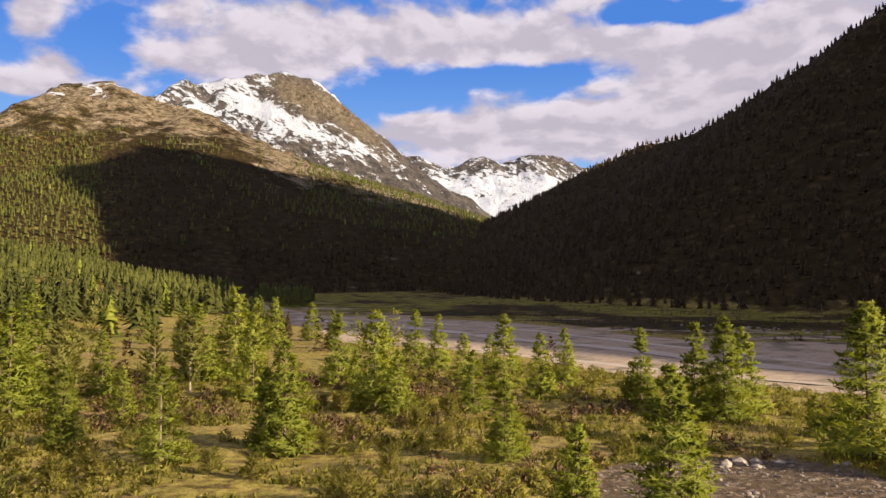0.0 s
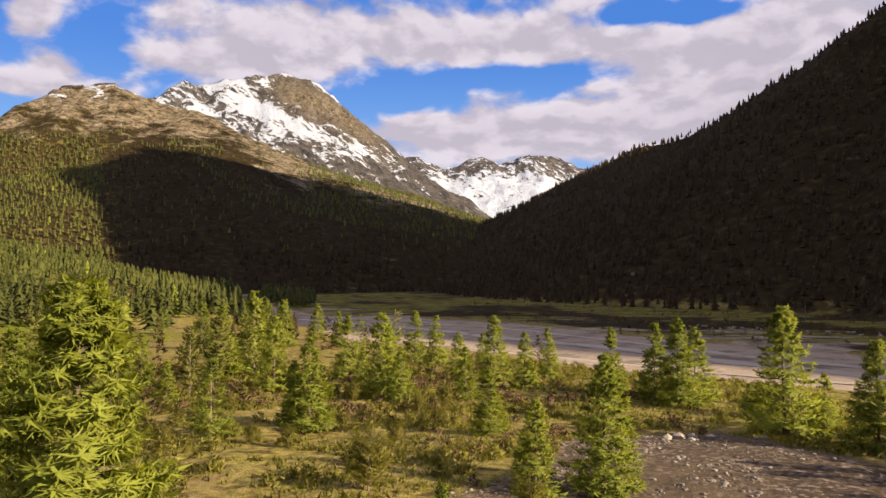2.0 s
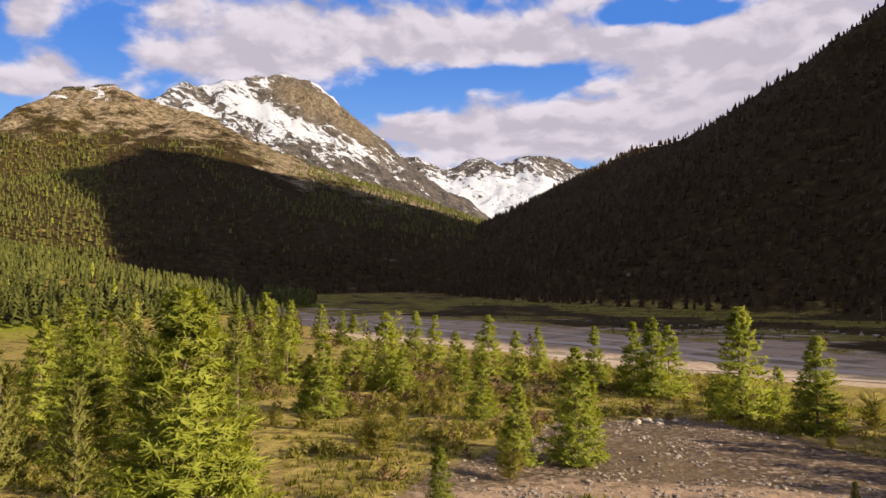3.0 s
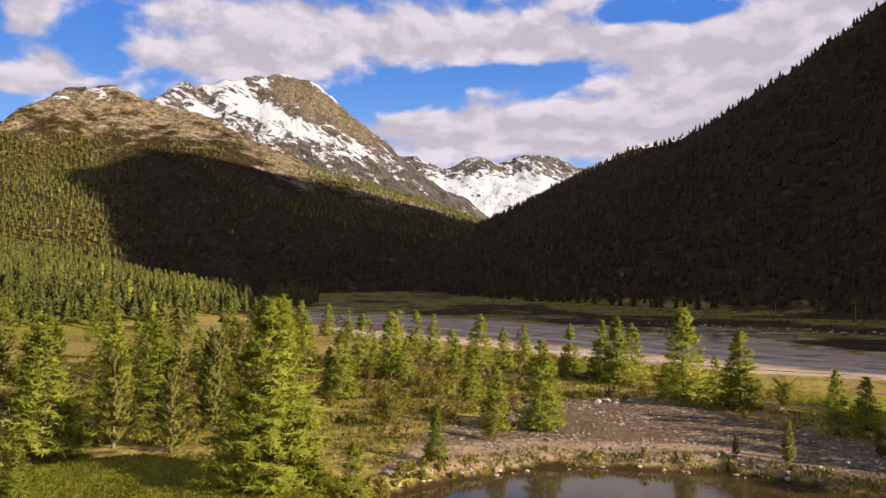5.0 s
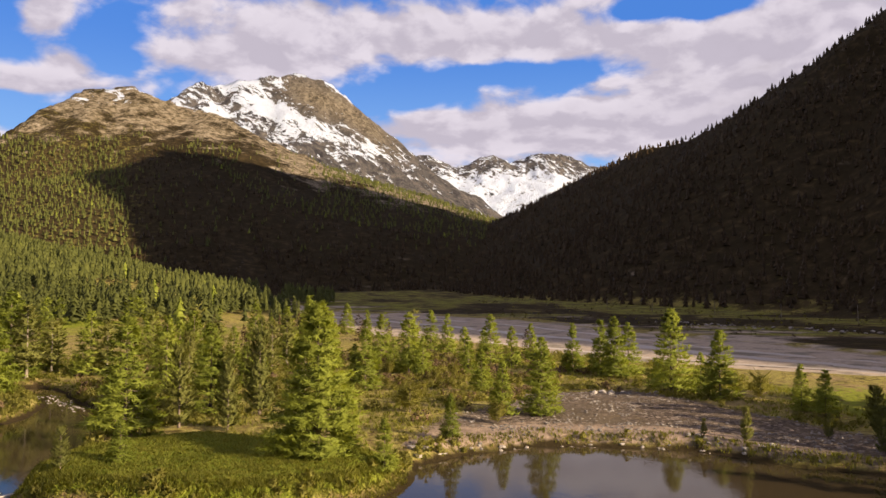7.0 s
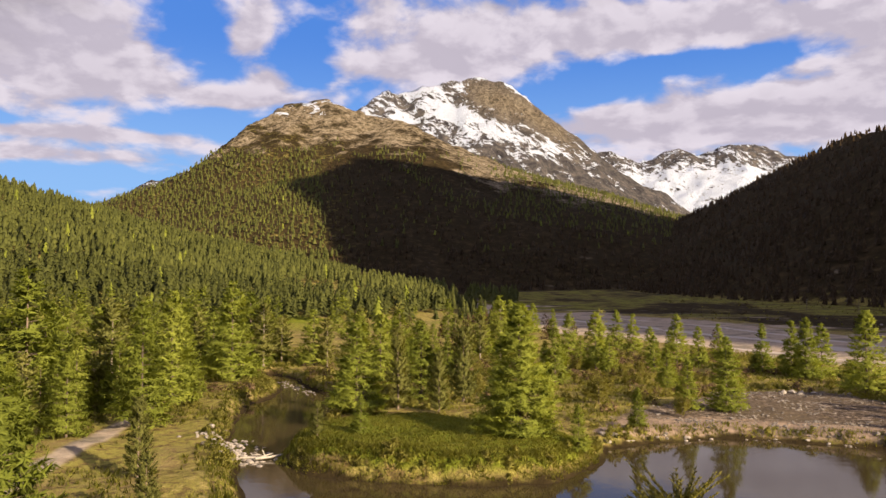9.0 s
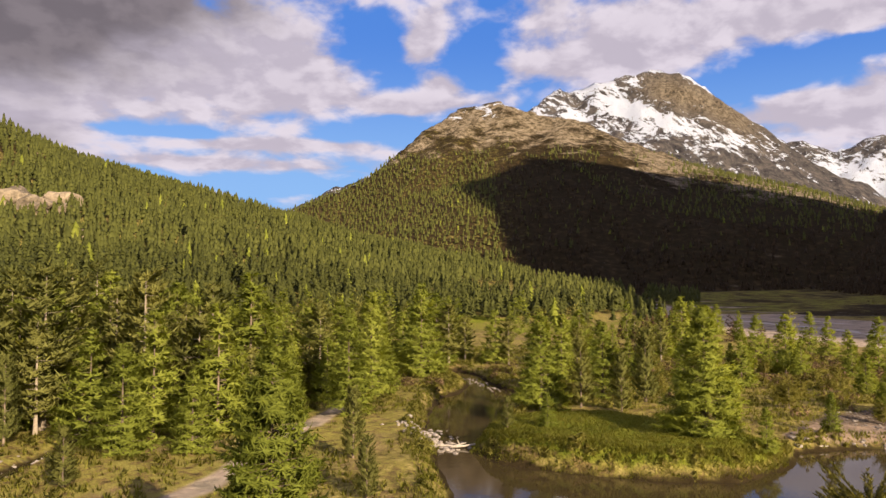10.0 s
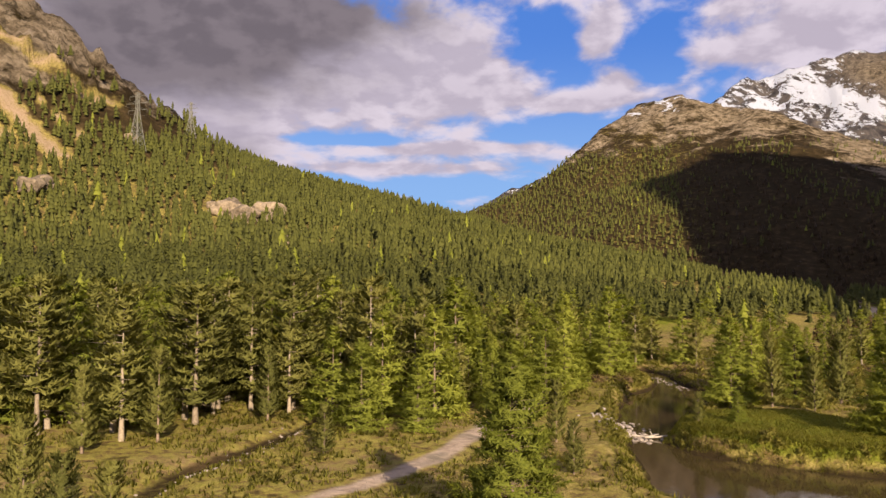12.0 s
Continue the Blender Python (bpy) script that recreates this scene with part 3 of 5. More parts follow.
for line, wide in CHANNELS:
    ribbon("river_channel", line, wide * 0.85, 0.0, RIVER_WATER, "pale shallow river channel winding over grey gravel", 0.10)


# ---- trees ----
def kites(rng, c, d, length, width, out=None):
    """Slender pointed sprays at the points c along the ways d, turned to face the ways out."""
    n = len(c)
    side = np.cross(d, rng.normal(size=(n, 3)))
    side /= np.linalg.norm(side, axis=1)[:, None] + 1e-9
    if out is not None:
        side = unit(np.cross(d, out + rng.normal(0, 0.55, (n, 3))))
        side *= np.where((np.cross(side, d) * out).sum(1) < 0, -1, 1)[:, None]
    l, w = length * rng.uniform(0.6, 1.3, (n, 1)), width * rng.uniform(0.6, 1.3, (n, 1))
    v = np.stack([c - d * l * 0.5 - side * w * 0.5, c - d * l * 0.5 + side * w * 0.5, c + d * l * 0.5], 1).reshape(-1, 3)
    return v, np.arange(3 * n).reshape(-1, 3)


def rounded(rng, out, loose=0.35):
    """Corner normals for sprays that face out, a little unruly."""
    return np.repeat(unit(out + rng.normal(0, loose, out.shape)), 3, 0)


def unit(v):
    return v / (np.linalg.norm(v, axis=1)[:, None] + 1e-9)


def crown_points(rng, kind, nb, nk, twig=1.0):
    """Twigs of a crown one metre high: places, ways and lengths. Boughs leave the stem in whorls; twigs stand off them to both sides and hang a little."""
    if kind == "larch":
        u = 0.05 + 0.93 * rng.uniform(0, 1, nb) ** 1.12
        reach = 0.30 * np.clip((u + 0.10) / 0.20, 0, 1) ** 0.5 * np.clip(1.03 - u, 0.03, 1) ** 0.74 * rng.uniform(0.78, 1.16, nb)
        slope, sag = rng.uniform(-0.10, 0.22, nb) + 0.9 * np.clip(u - 0.45, 0, 1), 0.20
    elif kind == "pine":
        u = 0.15 + 0.83 * (np.floor(rng.uniform(0, 1, nb) ** 1.1 * 17) + rng.normal(0, 0.17, nb)) / 17
        reach = 0.205 * np.clip((1.03 - u) * 2.2, 0, 1) ** 0.62 * np.clip((u + 0.25) / 0.55, 0, 1) ** 0.5 * rng.uniform(0.55, 1.18, nb)
        slope, sag = rng.uniform(-0.10, 0.16, nb) + 0.5 * np.clip(u - 0.6, 0, 1), -0.30
    elif kind == "cembra":
        u = 0.04 + 0.93 * rng.uniform(0, 1, nb) ** 1.1
        reach = 0.215 * np.clip((u + 0.12) / 0.25, 0, 1) ** 0.5 * np.clip(1.05 - u, 0.02, 1) ** 0.42 * rng.uniform(0.76, 1.12, nb)
        slope, sag = rng.uniform(0.05, 0.45, nb) + 0.7 * np.clip(u - 0.4, 0, 1), -0.35
    else:
        u = 0.06 + 0.7 * rng.uniform(0, 1, nb)
        reach = 0.42 * np.sqrt(np.clip(1 - (1.5 * u - 0.6) ** 2, 0.04, 1)) * rng.uniform(0.5, 1.15, nb)
        slope, sag = rng.uniform(0.1, 1.1, nb), 0.0
    u = np.clip(u, 0.03, 0.985)
    a = rng.uniform(0, 2 * np.pi, nb)
    if kind == "pine":  # each whorl is fuller to one side
        reach = reach * (0.80 + 0.30 * np.cos(a - 2.4 * np.floor(u * 17)))
    elif kind != "shrub":  # fuller and thinner sides of the crown
        reach = reach * (0.78 + 0.44 * fbm(a * 1.1 + nb, u * 6.5, 2, nk))
    out = np.stack([np.cos(a), np.sin(a), slope], 1)
    s = np.tile(np.linspace(0.14, 1.0, nk) ** (0.85 if kind == "shrub" else 0.6), (nb, 1)) + rng.normal(0, 0.03, (nb, nk))
    p = out[:, None] * (reach[:, None] * s)[:, :, None] + np.stack([0 * u, 0 * u, u], 1)[:, None]
    p[:, :, 2] -= reach[:, None] * s ** 2 * sag
    if kind == "larch":  # tips turn up again
        p[:, :, 2] += reach[:, None] * np.clip(s - 0.6, 0, 1) ** 2 * 0.9
    across = np.stack([-np.sin(a), np.cos(a), 0 * a], 1)[:, None] * (np.where(np.arange(nk) % 2, 1, -1) * rng.uniform(0.1, 1.15, (nb, nk)))[:, :, None]
    d = np.repeat(out[:, None], nk, 1) * {"larch": 0.30, "pine": 0.45, "cembra": 0.35, "shrub": 0.8}[kind] + across + rng.normal(0, {"larch": 0.40, "pine": 0.28, "cembra": 0.35, "shrub": 0.25}[kind], (nb, nk, 3))
    d[:, :, 2] += {"larch": -0.10, "pine": 0.50, "cembra": 0.8, "shrub": 0.3}[kind]
    d = unit(d.reshape(-1, 3))
    if kind == "shrub":
        long = (reach[:, None] * (0.13 - 0.06 * s) + 0.016).reshape(-1, 1) * rng.uniform(0.7, 1.35, (nb * nk, 1))
    else:
        spread = (reach[:, None] * np.clip(1.15 - s, 0.15, 1) * 0.30).reshape(-1, 1) * rng.uniform(0.1, 1.0, (nb * nk, 1))
        long = twig * (0.020 + 0.060 * reach[:, None] + 0 * s).reshape(-1, 1) * rng.uniform(0.6, 1.4, (nb * nk, 1))
        return p.reshape(-1, 3) + d * (spread + long * 0.3), d, long, u, out, reach
    return p.reshape(-1, 3) + d * long * 0.45, d, long, u, out, reach


def stem(rng, h, r, sides=7, rings=7, lean=0.02):
    zs = np.linspace(0, 1, rings)
    a = np.linspace(0, 2 * np.pi, sides, endpoint=False)
    off = np.cumsum(rng.normal(0, lean, (rings, 2)), 0) * 0.4
    off -= off[0]
    v = []
    for k, zf in enumerate(zs):
        rad = r * (1 - 0.93 * zf) * (1.35 if k == 0 else 1)
        v.append(np.stack([off[k, 0] + rad * np.cos(a), off[k, 1] + rad * np.sin(a), np.full(sides, zf * h - (0.3 * h / 10 if k == 0 else 0))], 1))
    v = np.concatenate(v)
    f = [(k * sides + j, k * sides + (j + 1) % sides, (k + 1) * sides + (j + 1) % sides, (k + 1) * sides + j) for k in range(rings - 1) for j in range(sides)]
    return v, np.array(f)


def boughs(rng, u, out, reach, count, h, r):
    """Bare bough wood: thin three-sided spikes from the stem."""
    v, f = [], []
    for k in rng.choice(len(u), min(count, len(u)), replace=False):
        base, tip = np.array([0, 0, u[k]]) * h, (np.array([0, 0, u[k]]) + out[k] * reach[k] * 0.8) * h
        d = unit((tip - base)[None])[0]
        s1 = unit(np.cross(d, (0.1, 0.2, 1))[None])[0]
        s2 = np.cross(d, s1)
        n = len(v)
        v += [base + s1 * r, base - 0.5 * s1 * r + 0.87 * s2 * r, base - 0.5 * s1 * r - 0.87 * s2 * r, tip]
        f += [(n, n + 1, n + 3, n + 3), (n + 1, n + 2, n + 3, n + 3), (n + 2, n, n + 3, n + 3)]
    return np.array(v), np.array(f)


def make_tree(name, kind, seed, nb, nk, spray, label, category, group, bark=None, thick=0.016, nbough=44, twig=1.0, leaf=None):
    """A tree 10 m high: an empty at its foot with trunk and crown."""
    rng = np.random.default_rng(seed)
    root = new(name)
    p, d, long, u, out, reach = crown_points(rng, kind, nb, nk, twig)
    v, f = stem(rng, 9.7, 10 * thick)
    bv, bf = boughs(rng, u, out, reach, nbough, 10, 0.030)
    tris = np.concatenate([bf[:, :3], np.concatenate([f[:, :3], f[:, [0, 2, 3]]]) + len(bv)])
    mesh_object("trunk", np.concatenate([bv, v]), tris, bark or BARK, root, smooth=True)
    top = np.stack([rng.normal(0, 0.006, 10), rng.normal(0, 0.006, 10), rng.uniform(0.92, 1.0, 10)], 1)
    p, d = np.concatenate([p, top]), np.concatenate([d, unit(np.array([0, 0, 1.0]) + rng.normal(0, 0.25, (10, 3)))])
    long = np.concatenate([long, np.full((10, 1), 0.03)])
    out = np.stack([p[:, 0], p[:, 1], (p[:, 2] - 0.35) * 0.9 if kind == "shrub" else 0.03 + 0.45 * np.hypot(p[:, 0], p[:, 1])], 1)
    out = unit(out)
    cv, cf = kites(rng, p * 10, d, long * 10, spray + 0 * long, out)
    mesh_object("crown", cv, cf, leaf or {"larch": LARCH, "pine": PINE, "cembra": PINE, "shrub": SHRUB}[kind], root, normals=rounded(rng, out, 0.38))
    return tagged(root, label, category, group)


used = {}


def plant(model, x, y, h, rng):
    """Sets a model, or a copy of it, at its place with its height."""
    z = float(height(np.array([x]), np.array([y]))[0]) - 0.05
    s = h / 10
    m = Matrix.Translation((x, y, z)) @ Matrix.Rotation(rng.uniform(0, 6.28), 4, "Z") @ Matrix.Diagonal((s * rng.uniform(0.9, 1.15),) * 2 + (s, 1))
    if used.get(model.name):
        return copy_thing(model, m @ Matrix.Diagonal([1 / k for k in model.scale] + [1]))
    used[model.name] = True
    model.matrix_basis = m
    return model


SOFT = "feathery yellow-green larch standing in rough grass"
DARK = "dense dark green stone pine with a bare lower trunk"
BUSH = "low tangled olive-green shrub on dry ground"
YOUNG = "bushy blue-green young stone pine with upswept branches"
larch_hero = [make_tree("larch_tree", "larch", 5 + k, 400, 84, 0.075, SOFT, "tree", "larches", nbough=220, twig=1.15) for k in range(2)]
larch_near = [make_tree("larch_tree", "larch", 10 + k, 230, 36, 0.125, SOFT, "tree", "larches", nbough=70, twig=1.45) for k in range(5)]
pine_near = [make_tree("pine_tree", "cembra", 30 + k, 210, 34, 0.125, YOUNG, "tree", "young stone pines", thick=0.017, twig=1.5) for k in range(3)]
larch_mid = [make_tree("larch_tree", "larch", 50 + k, 150, 22, 0.19, SOFT, "tree", "larches", thick=0.013, twig=1.9) for k in range(5)]
pine_mid = [make_tree("pine_tree", "pine", 60 + k, 180, 20, 0.165, DARK, "tree", "stone pines", PALE_BARK, thick=0.017, twig=1.8) for k in range(4)]
shrubs = [make_tree("shrub", "shrub", 70 + k, 170, 34, 0.22, BUSH, "shrub", "shrubs", nbough=24) for k in range(3)]
willow = make_tree("willow", "shrub", 76, 300, 60, 0.16, "leafy yellow-green willow standing at the pond bank", "shrub", nbough=24, group="willows")
birch = make_tree("birch_tree", "larch", 80, 150, 28, 0.14, "slim pale-stemmed birch with sparse yellow-green leaves", "tree", "birches", PALE_BARK, thick=0.014, twig=1.2)

# larches and pines by their place (x, y, height)
BROAD_LARCHES = [(-10.3, 9.4, 12.1), (-20.9, -40.6, 12.4)]
ISLAND_LARCHES = [(-30.6, 20.8, 11.5), (-24.4, 5.4, 3.4), (-4.8, 8.0, 4.0)]
ISLAND_PINES = [(-27.3, 26.1, 8.0), (-22.0, 25.0, 6.9), (-21.4, 35.3, 9.2), (-27.5, 2.6, 3.0)]
REAR_LARCHES = [(-27.9, 38.2, 10.5), (-38.6, 53.0, 10.8), (-56.4, 170.6, 12.0), (-33.9, 108.0, 10.9), (-60.8, 78.1, 10.9), (-71.0, 84.4, 9.1),
                (-30.0, 61.9, 6.7), (-40.9, 93.8, 7.6), (-30.1, 112.9, 13.6), (-14.1, 62.7, 6.4), (-49.5, 94.8, 9.6), (-43.2, 77.9, 11.2), (-66.6, 120.5, 10.0)]
REAR_PINES = [(-57.4, 76.8, 9.4), (-75.0, 94.6, 9.4), (-41.2, 69.8, 7.8), (-31.9, 98.5, 10.1), (-46.8, 139.4, 8.0)]
FLAT_LARCHES = [(0.3, 21.6, 4.1), (6.2, 36.5, 6.1), (10.7, 37.0, 8.9), (4.5, 57.0, 6.1), (11.4, 91.4, 7.9), (16.2, 103.8, 8.0), (21.9, 86.4, 8.6),
                (25.4, 78.9, 9.3), (26.9, 74.8, 9.9), (30.0, 78.5, 8.8), (31.5, 58.0, 11.8), (35.6, 50.0, 9.0), (41.7, 39.8, 5.6), (43.0, 36.6, 5.3),
                (-7.2, 82.9, 10.8), (-4.6, 80.0, 6.8), (-4.8, 135.1, 9.9), (-0.7, 126.7, 9.2), (2.9, 111.3, 6.7), (7.6, 127.3, 6.0)]
BACK_LARCHES = [(-12.3, 60.9, 9.0), (-14.1, 105.5, 9.8), (-24.8, 175.0, 8.8), (-35.5, 210.6, 10.3), (-38.2, 176.5, 11.8), (-42.3, 176.5, 11.5), (36.4, 60.4, 5.3), (32.2, 67.8, 3.6)]
BANK_LARCHES = [(-51.3, -14.4, 7.4), (-56.4, -17.8, 9.8), (-79.4, 22.7, 11.9), (-56.2, 23.7, 14.4), (-82.1, 53.9, 12.9), (-63.3, 51.3, 16.1), (-93.5, 25.2, 15.3),
                (-65.4, 17.9, 8.4), (-86.1, 37.2, 11.6), (-51.0, 10.4, 11.7), (-71.7, 73.2, 14.5), (-54.2, 3.0, 8.3), (-58.9, 17.2, 8.4), (-60.9, 33.7, 10.7), (-70.6, 61.4, 10.2)]
BANK_PINES = [(-28.6, -20.8, 4.3), (-50.9, -27.9, 4.5), (-72.3, -27.8, 15.8), (-77.2, -16.8, 16.4), (-92.7, -16.8, 13.4), (-70.4, -37.3, 14.1), (-97.8, -26.6, 16.9),
              (-96.4, -37.7, 15.8), (-68.6, -42.1, 8.0), (-69.1, -20.4, 8.2), (-70.6, -16.1, 11.7), (-67.4, -35.1, 9.0), (-116.4, 28.0, 20.2), (-94.5, 15.1, 12.8),
              (-68.1, 71.6, 12.0), (-68.8, 80.7, 9.5), (-102.5, -30.4, 9.7), (-88.1, -25.5, 12.1), (-90.9, -11.6, 13.6), (-42, -58, 7.6), (-37.7, -57.8, 6.2), (-35, -56.5, 6.0), (-37.2, -9.5, 6.0)]
YOUNG_PINES = [(28.3, 21.3, 3.2), (25.0, 23.6, 1.7), (44.2, 27.8, 4.4), (37.5, 24.5, 2.4), (46.5, 33.0, 4.0), (38.5, 16.5, 4.2)]
SHRUB_PLACES = [(40.6, 49.3, 3.7), (33.5, 43.4, 1.1), (-4.4, 36.7, 3.6), (5.3, 31.6, 2.6), (-4.7, 62.3, 1.5), (-1.5, 62.8, 1.6),
                (-5.6, 44.2, 2.0), (-13.2, 85.1, 1.9), (0.6, 78.5, 2.8), (-10.4, 80.8, 2.4), (21.1, 87.8, 3.0), (-11.2, 61.3, 1.3), (-9.2, 61.4, 2.0), (-3.7, 53.1, 2.0), (-6.0, 51.2, 1.1),
                (-2.3, 72.6, 2.1), (-0.2, 64.5, 1.8), (33.2, 69.2, 3.5), (28.1, 64.3, 1.6), (-24.0, 48.3, 2.4), (-22.9, 51.3, 2.2), (-12.3, 51.2, 1.8), (-15.7, 53.0, 1.9), (-11.2, 84.8, 1.8)]
# larches out of view to the east, added to throw shadows on the beach
SHADOW_GROVE = [(59, 16, 15), (64, 11, 16), (60, 4, 16), (68, 4, 17), (62, -4, 16), (70, -3, 17), (66, -11, 16), (73, 10, 17), (75, -9, 18), (57, 23, 15), (67, 18, 16), (62, 29, 15), (71, -17, 17), (78, 1, 18),
              (76, 26, 16), (84, 20, 17), (72, 38, 15), (54, 28, 14), (58, 34, 15), (62, 40, 15), (66, 30, 16), (55, 12, 14), (57, -8, 15)]
pick = np.random.default_rng(7)
turn_of = {}
spots = []
for group, near, mid in ((BROAD_LARCHES, larch_hero, larch_hero), (ISLAND_LARCHES, larch_near, larch_near), (ISLAND_PINES, pine_near, pine_near), (REAR_LARCHES, larch_near, larch_mid), (REAR_PINES, pine_near, pine_mid),
                         (FLAT_LARCHES, larch_near, larch_mid), (BACK_LARCHES, larch_mid, larch_mid), (BANK_LARCHES, larch_near, larch_mid), (BANK_PINES, pine_near, pine_mid), (SHRUB_PLACES, shrubs, shrubs), (YOUNG_PINES, pine_near, pine_near), (SHADOW_GROVE, larch_mid, larch_mid)):
    for x, y, h in group:
        models = near if y < 75 and x > -100 else mid
        if group is BANK_PINES:
            models = pine_mid if h > 9 else pine_near
        turn_of[id(models)] = turn_of.get(id(models), -1) + 1
        plant(models[turn_of[id(models)] % len(models)], x, y, h, pick)
        spots.append((x, y, 1.6 if h > 5 else 0.8))
plant(willow, 2.3, -23.5, 5.4, pick)
plant(birch, -20.2, 56.1, 7.3, pick)

# the rest of the wood: single trees near by, one object for each far stretch
WOOD_EDGE = [(-54, -14), (-49, 2), (-52, 15), (-60, 30), (-70, 52), (-74, 76), (-62, 100), (-54, 140), (-62, 190), (-100, 330), (-130, 480), (-200, 700), (-420, 800), (-420, -90), (-104, -75), (-84, -48), (-66, -30)]
THIN_EDGE = [(-60, 92), (-34, 66), (-8, 66), (20, 95), (20, 135), (0, 170), (-30, 205), (-70, 330), (-120, 480), (-62, 190), (-54, 140)]


def wood_density(x, y):
    near, far = mountains(x, y)
    h = np.maximum(near, far)
    hill, brown, shade, _, _, _ = crests(x, y)
    n = fbm(x / 60, y / 60, 4, 31)
    line = np.where(shade >= h - 1, 620, np.where(brown >= h - 1, 285, 235))
    line = np.where((x < -640) & (y < 480) & (hill >= h - 1), 182, line)
    slopes = np.where(brown >= h - 1, 1 - 0.35 * ramp01(np.degrees(np.arctan2(x, y + 50)), -23.5, -20.5), 1) * (h > 3) * ramp01(h + (n - 0.5) * 150, line + 25, line - 25) * ramp01(n, 0.08, 0.2)
    crest = np.interp(x, [p[0] for p in BROWN_PEAK[1:]], [p[2] for p in BROWN_PEAK[1:]])
    east = np.degrees(np.arctan2(x, y))
    slopes = slopes * (1 - 0.85 * (brown >= h - 1) * ramp01(brown / crest, 0.70, 0.85) * ramp01(east, -20, -18) * ramp01(east, -9, -11))
    glade = ramp01(fbm(x / 26, y / 26, 3, 36), 0.42, 0.56) * ramp01(y, 20, 60)
    glade = np.maximum(glade, along(x, y, [(-58, 62), (-75, 105), (-112, 186)]) < 7.5)
    flat = np.where(h <= 6, ramp01(-signed(x, y, WOOD_EDGE), -1, 3) * (1 - 0.40 * ramp01(y, 20, 60)) * (1 - 0.95 * glade), 0)
    flat = flat * np.where((np.degrees(np.arctan2(x, y)) > -33) & (y > 45), 0.34, 1)
    thin = (0.20 + 0.2 * ramp01(y, 110, 190)) * ramp01(-signed(x, y, THIN_EDGE), -2, 4)
    valley = np.where((y > np.where(x > -300, 1080, 760)) & (h <= 6), 0.9, 0)
    wild = np.maximum(np.maximum(slopes, flat), np.maximum(thin, valley))
    open_slope = (np.hypot(x + 478, y - 256) < 26) | (np.hypot((x + 185) * 0.9 + (y - 400) * 0.42, ((y - 400) * 0.9 - (x + 185) * 0.42) * 0.45) < 36)
    for line, wide in SCREE:
        open_slope |= along(x, y, line) < wide * 0.8
    wild = np.where(open_slope, 0.04, wild)
    clear = (signed(x, y, PLAIN_RIVER) > 5) & (signed(x, y, POND) > 2) & (along(x, y, PATH_LINE) > 2.5) & (along(x, y, CREEK) > 2.0)
    return np.where(clear, wild, 0)


def scatter(rng, lo, hi, step, az0=-84, az1=36):
    """Jittered places between two distances from the valley's middle."""
    g = np.arange(-hi, hi, step)
    x, y = [v.ravel() for v in np.meshgrid(g, g)]
    x, y = x + rng.uniform(-0.48, 0.48, len(x)) * step, y - 50 + rng.uniform(-0.48, 0.48, len(y)) * step
    r, a = np.hypot(x, y + 50), np.degrees(np.arctan2(x, y + 50))
    ok = (r > lo) & (r < hi) & (a > az0) & (a < az1)
    x, y = x[ok], y[ok]
    keep = rng.uniform(0, 1, len(x)) < wood_density(x, y)
    return x[keep], y[keep]


rng = np.random.default_rng(19)
x, y = scatter(rng, 30, 175, 5.2, -88, 20)
order = np.argsort(np.hypot(x, y + 60))
count = 0
late = []
for k in order:
    if any((x[k] - sx) ** 2 + (y[k] - sy) ** 2 < (2.2 + sr) ** 2 for sx, sy, sr in spots):
        continue
    if count >= 215:
        late.append(k)
        continue
    spots.append((x[k], y[k], 1.0))
    west = x[k] < -66 and y[k] < 30
    models = (pine_mid if rng.uniform() < (0.62 if west else 0.22) else larch_mid)
    h = rng.uniform(11, 18) if west else rng.uniform(7, 14)
    open_ground = signed(x[k:k + 1], y[k:k + 1], WOOD_EDGE)[0] > 0
    plant(models[int(rng.integers(len(models)))], x[k], y[k], h * 0.72 if open_ground else h, rng)
    count += 1


def crown_kites(rng, kind, boughs_n, twigs, width):
    """A light crown of sprays one metre high, for trees at a middle distance."""
    p, d, long, *_ = crown_points(rng, kind, boughs_n, twigs, 2.0)
    p, d, long = np.concatenate([p, [[0, 0, 0.95]]]), np.concatenate([d, [[0, 0, 1.0]]]), np.concatenate([np.maximum(long, width * 0.20), [[0.10]]])
    d = unit(d * 0.7 + np.array([0, 0, 0.25]))
    out = unit(np.stack([p[:, 0], p[:, 1], 0.03 + 0.45 * np.hypot(p[:, 0], p[:, 1])], 1))
    v, f = kites(rng, p, d, long, width * 0.1 + 0 * long, out)
    return v, f, rounded(rng, out, 0.33)


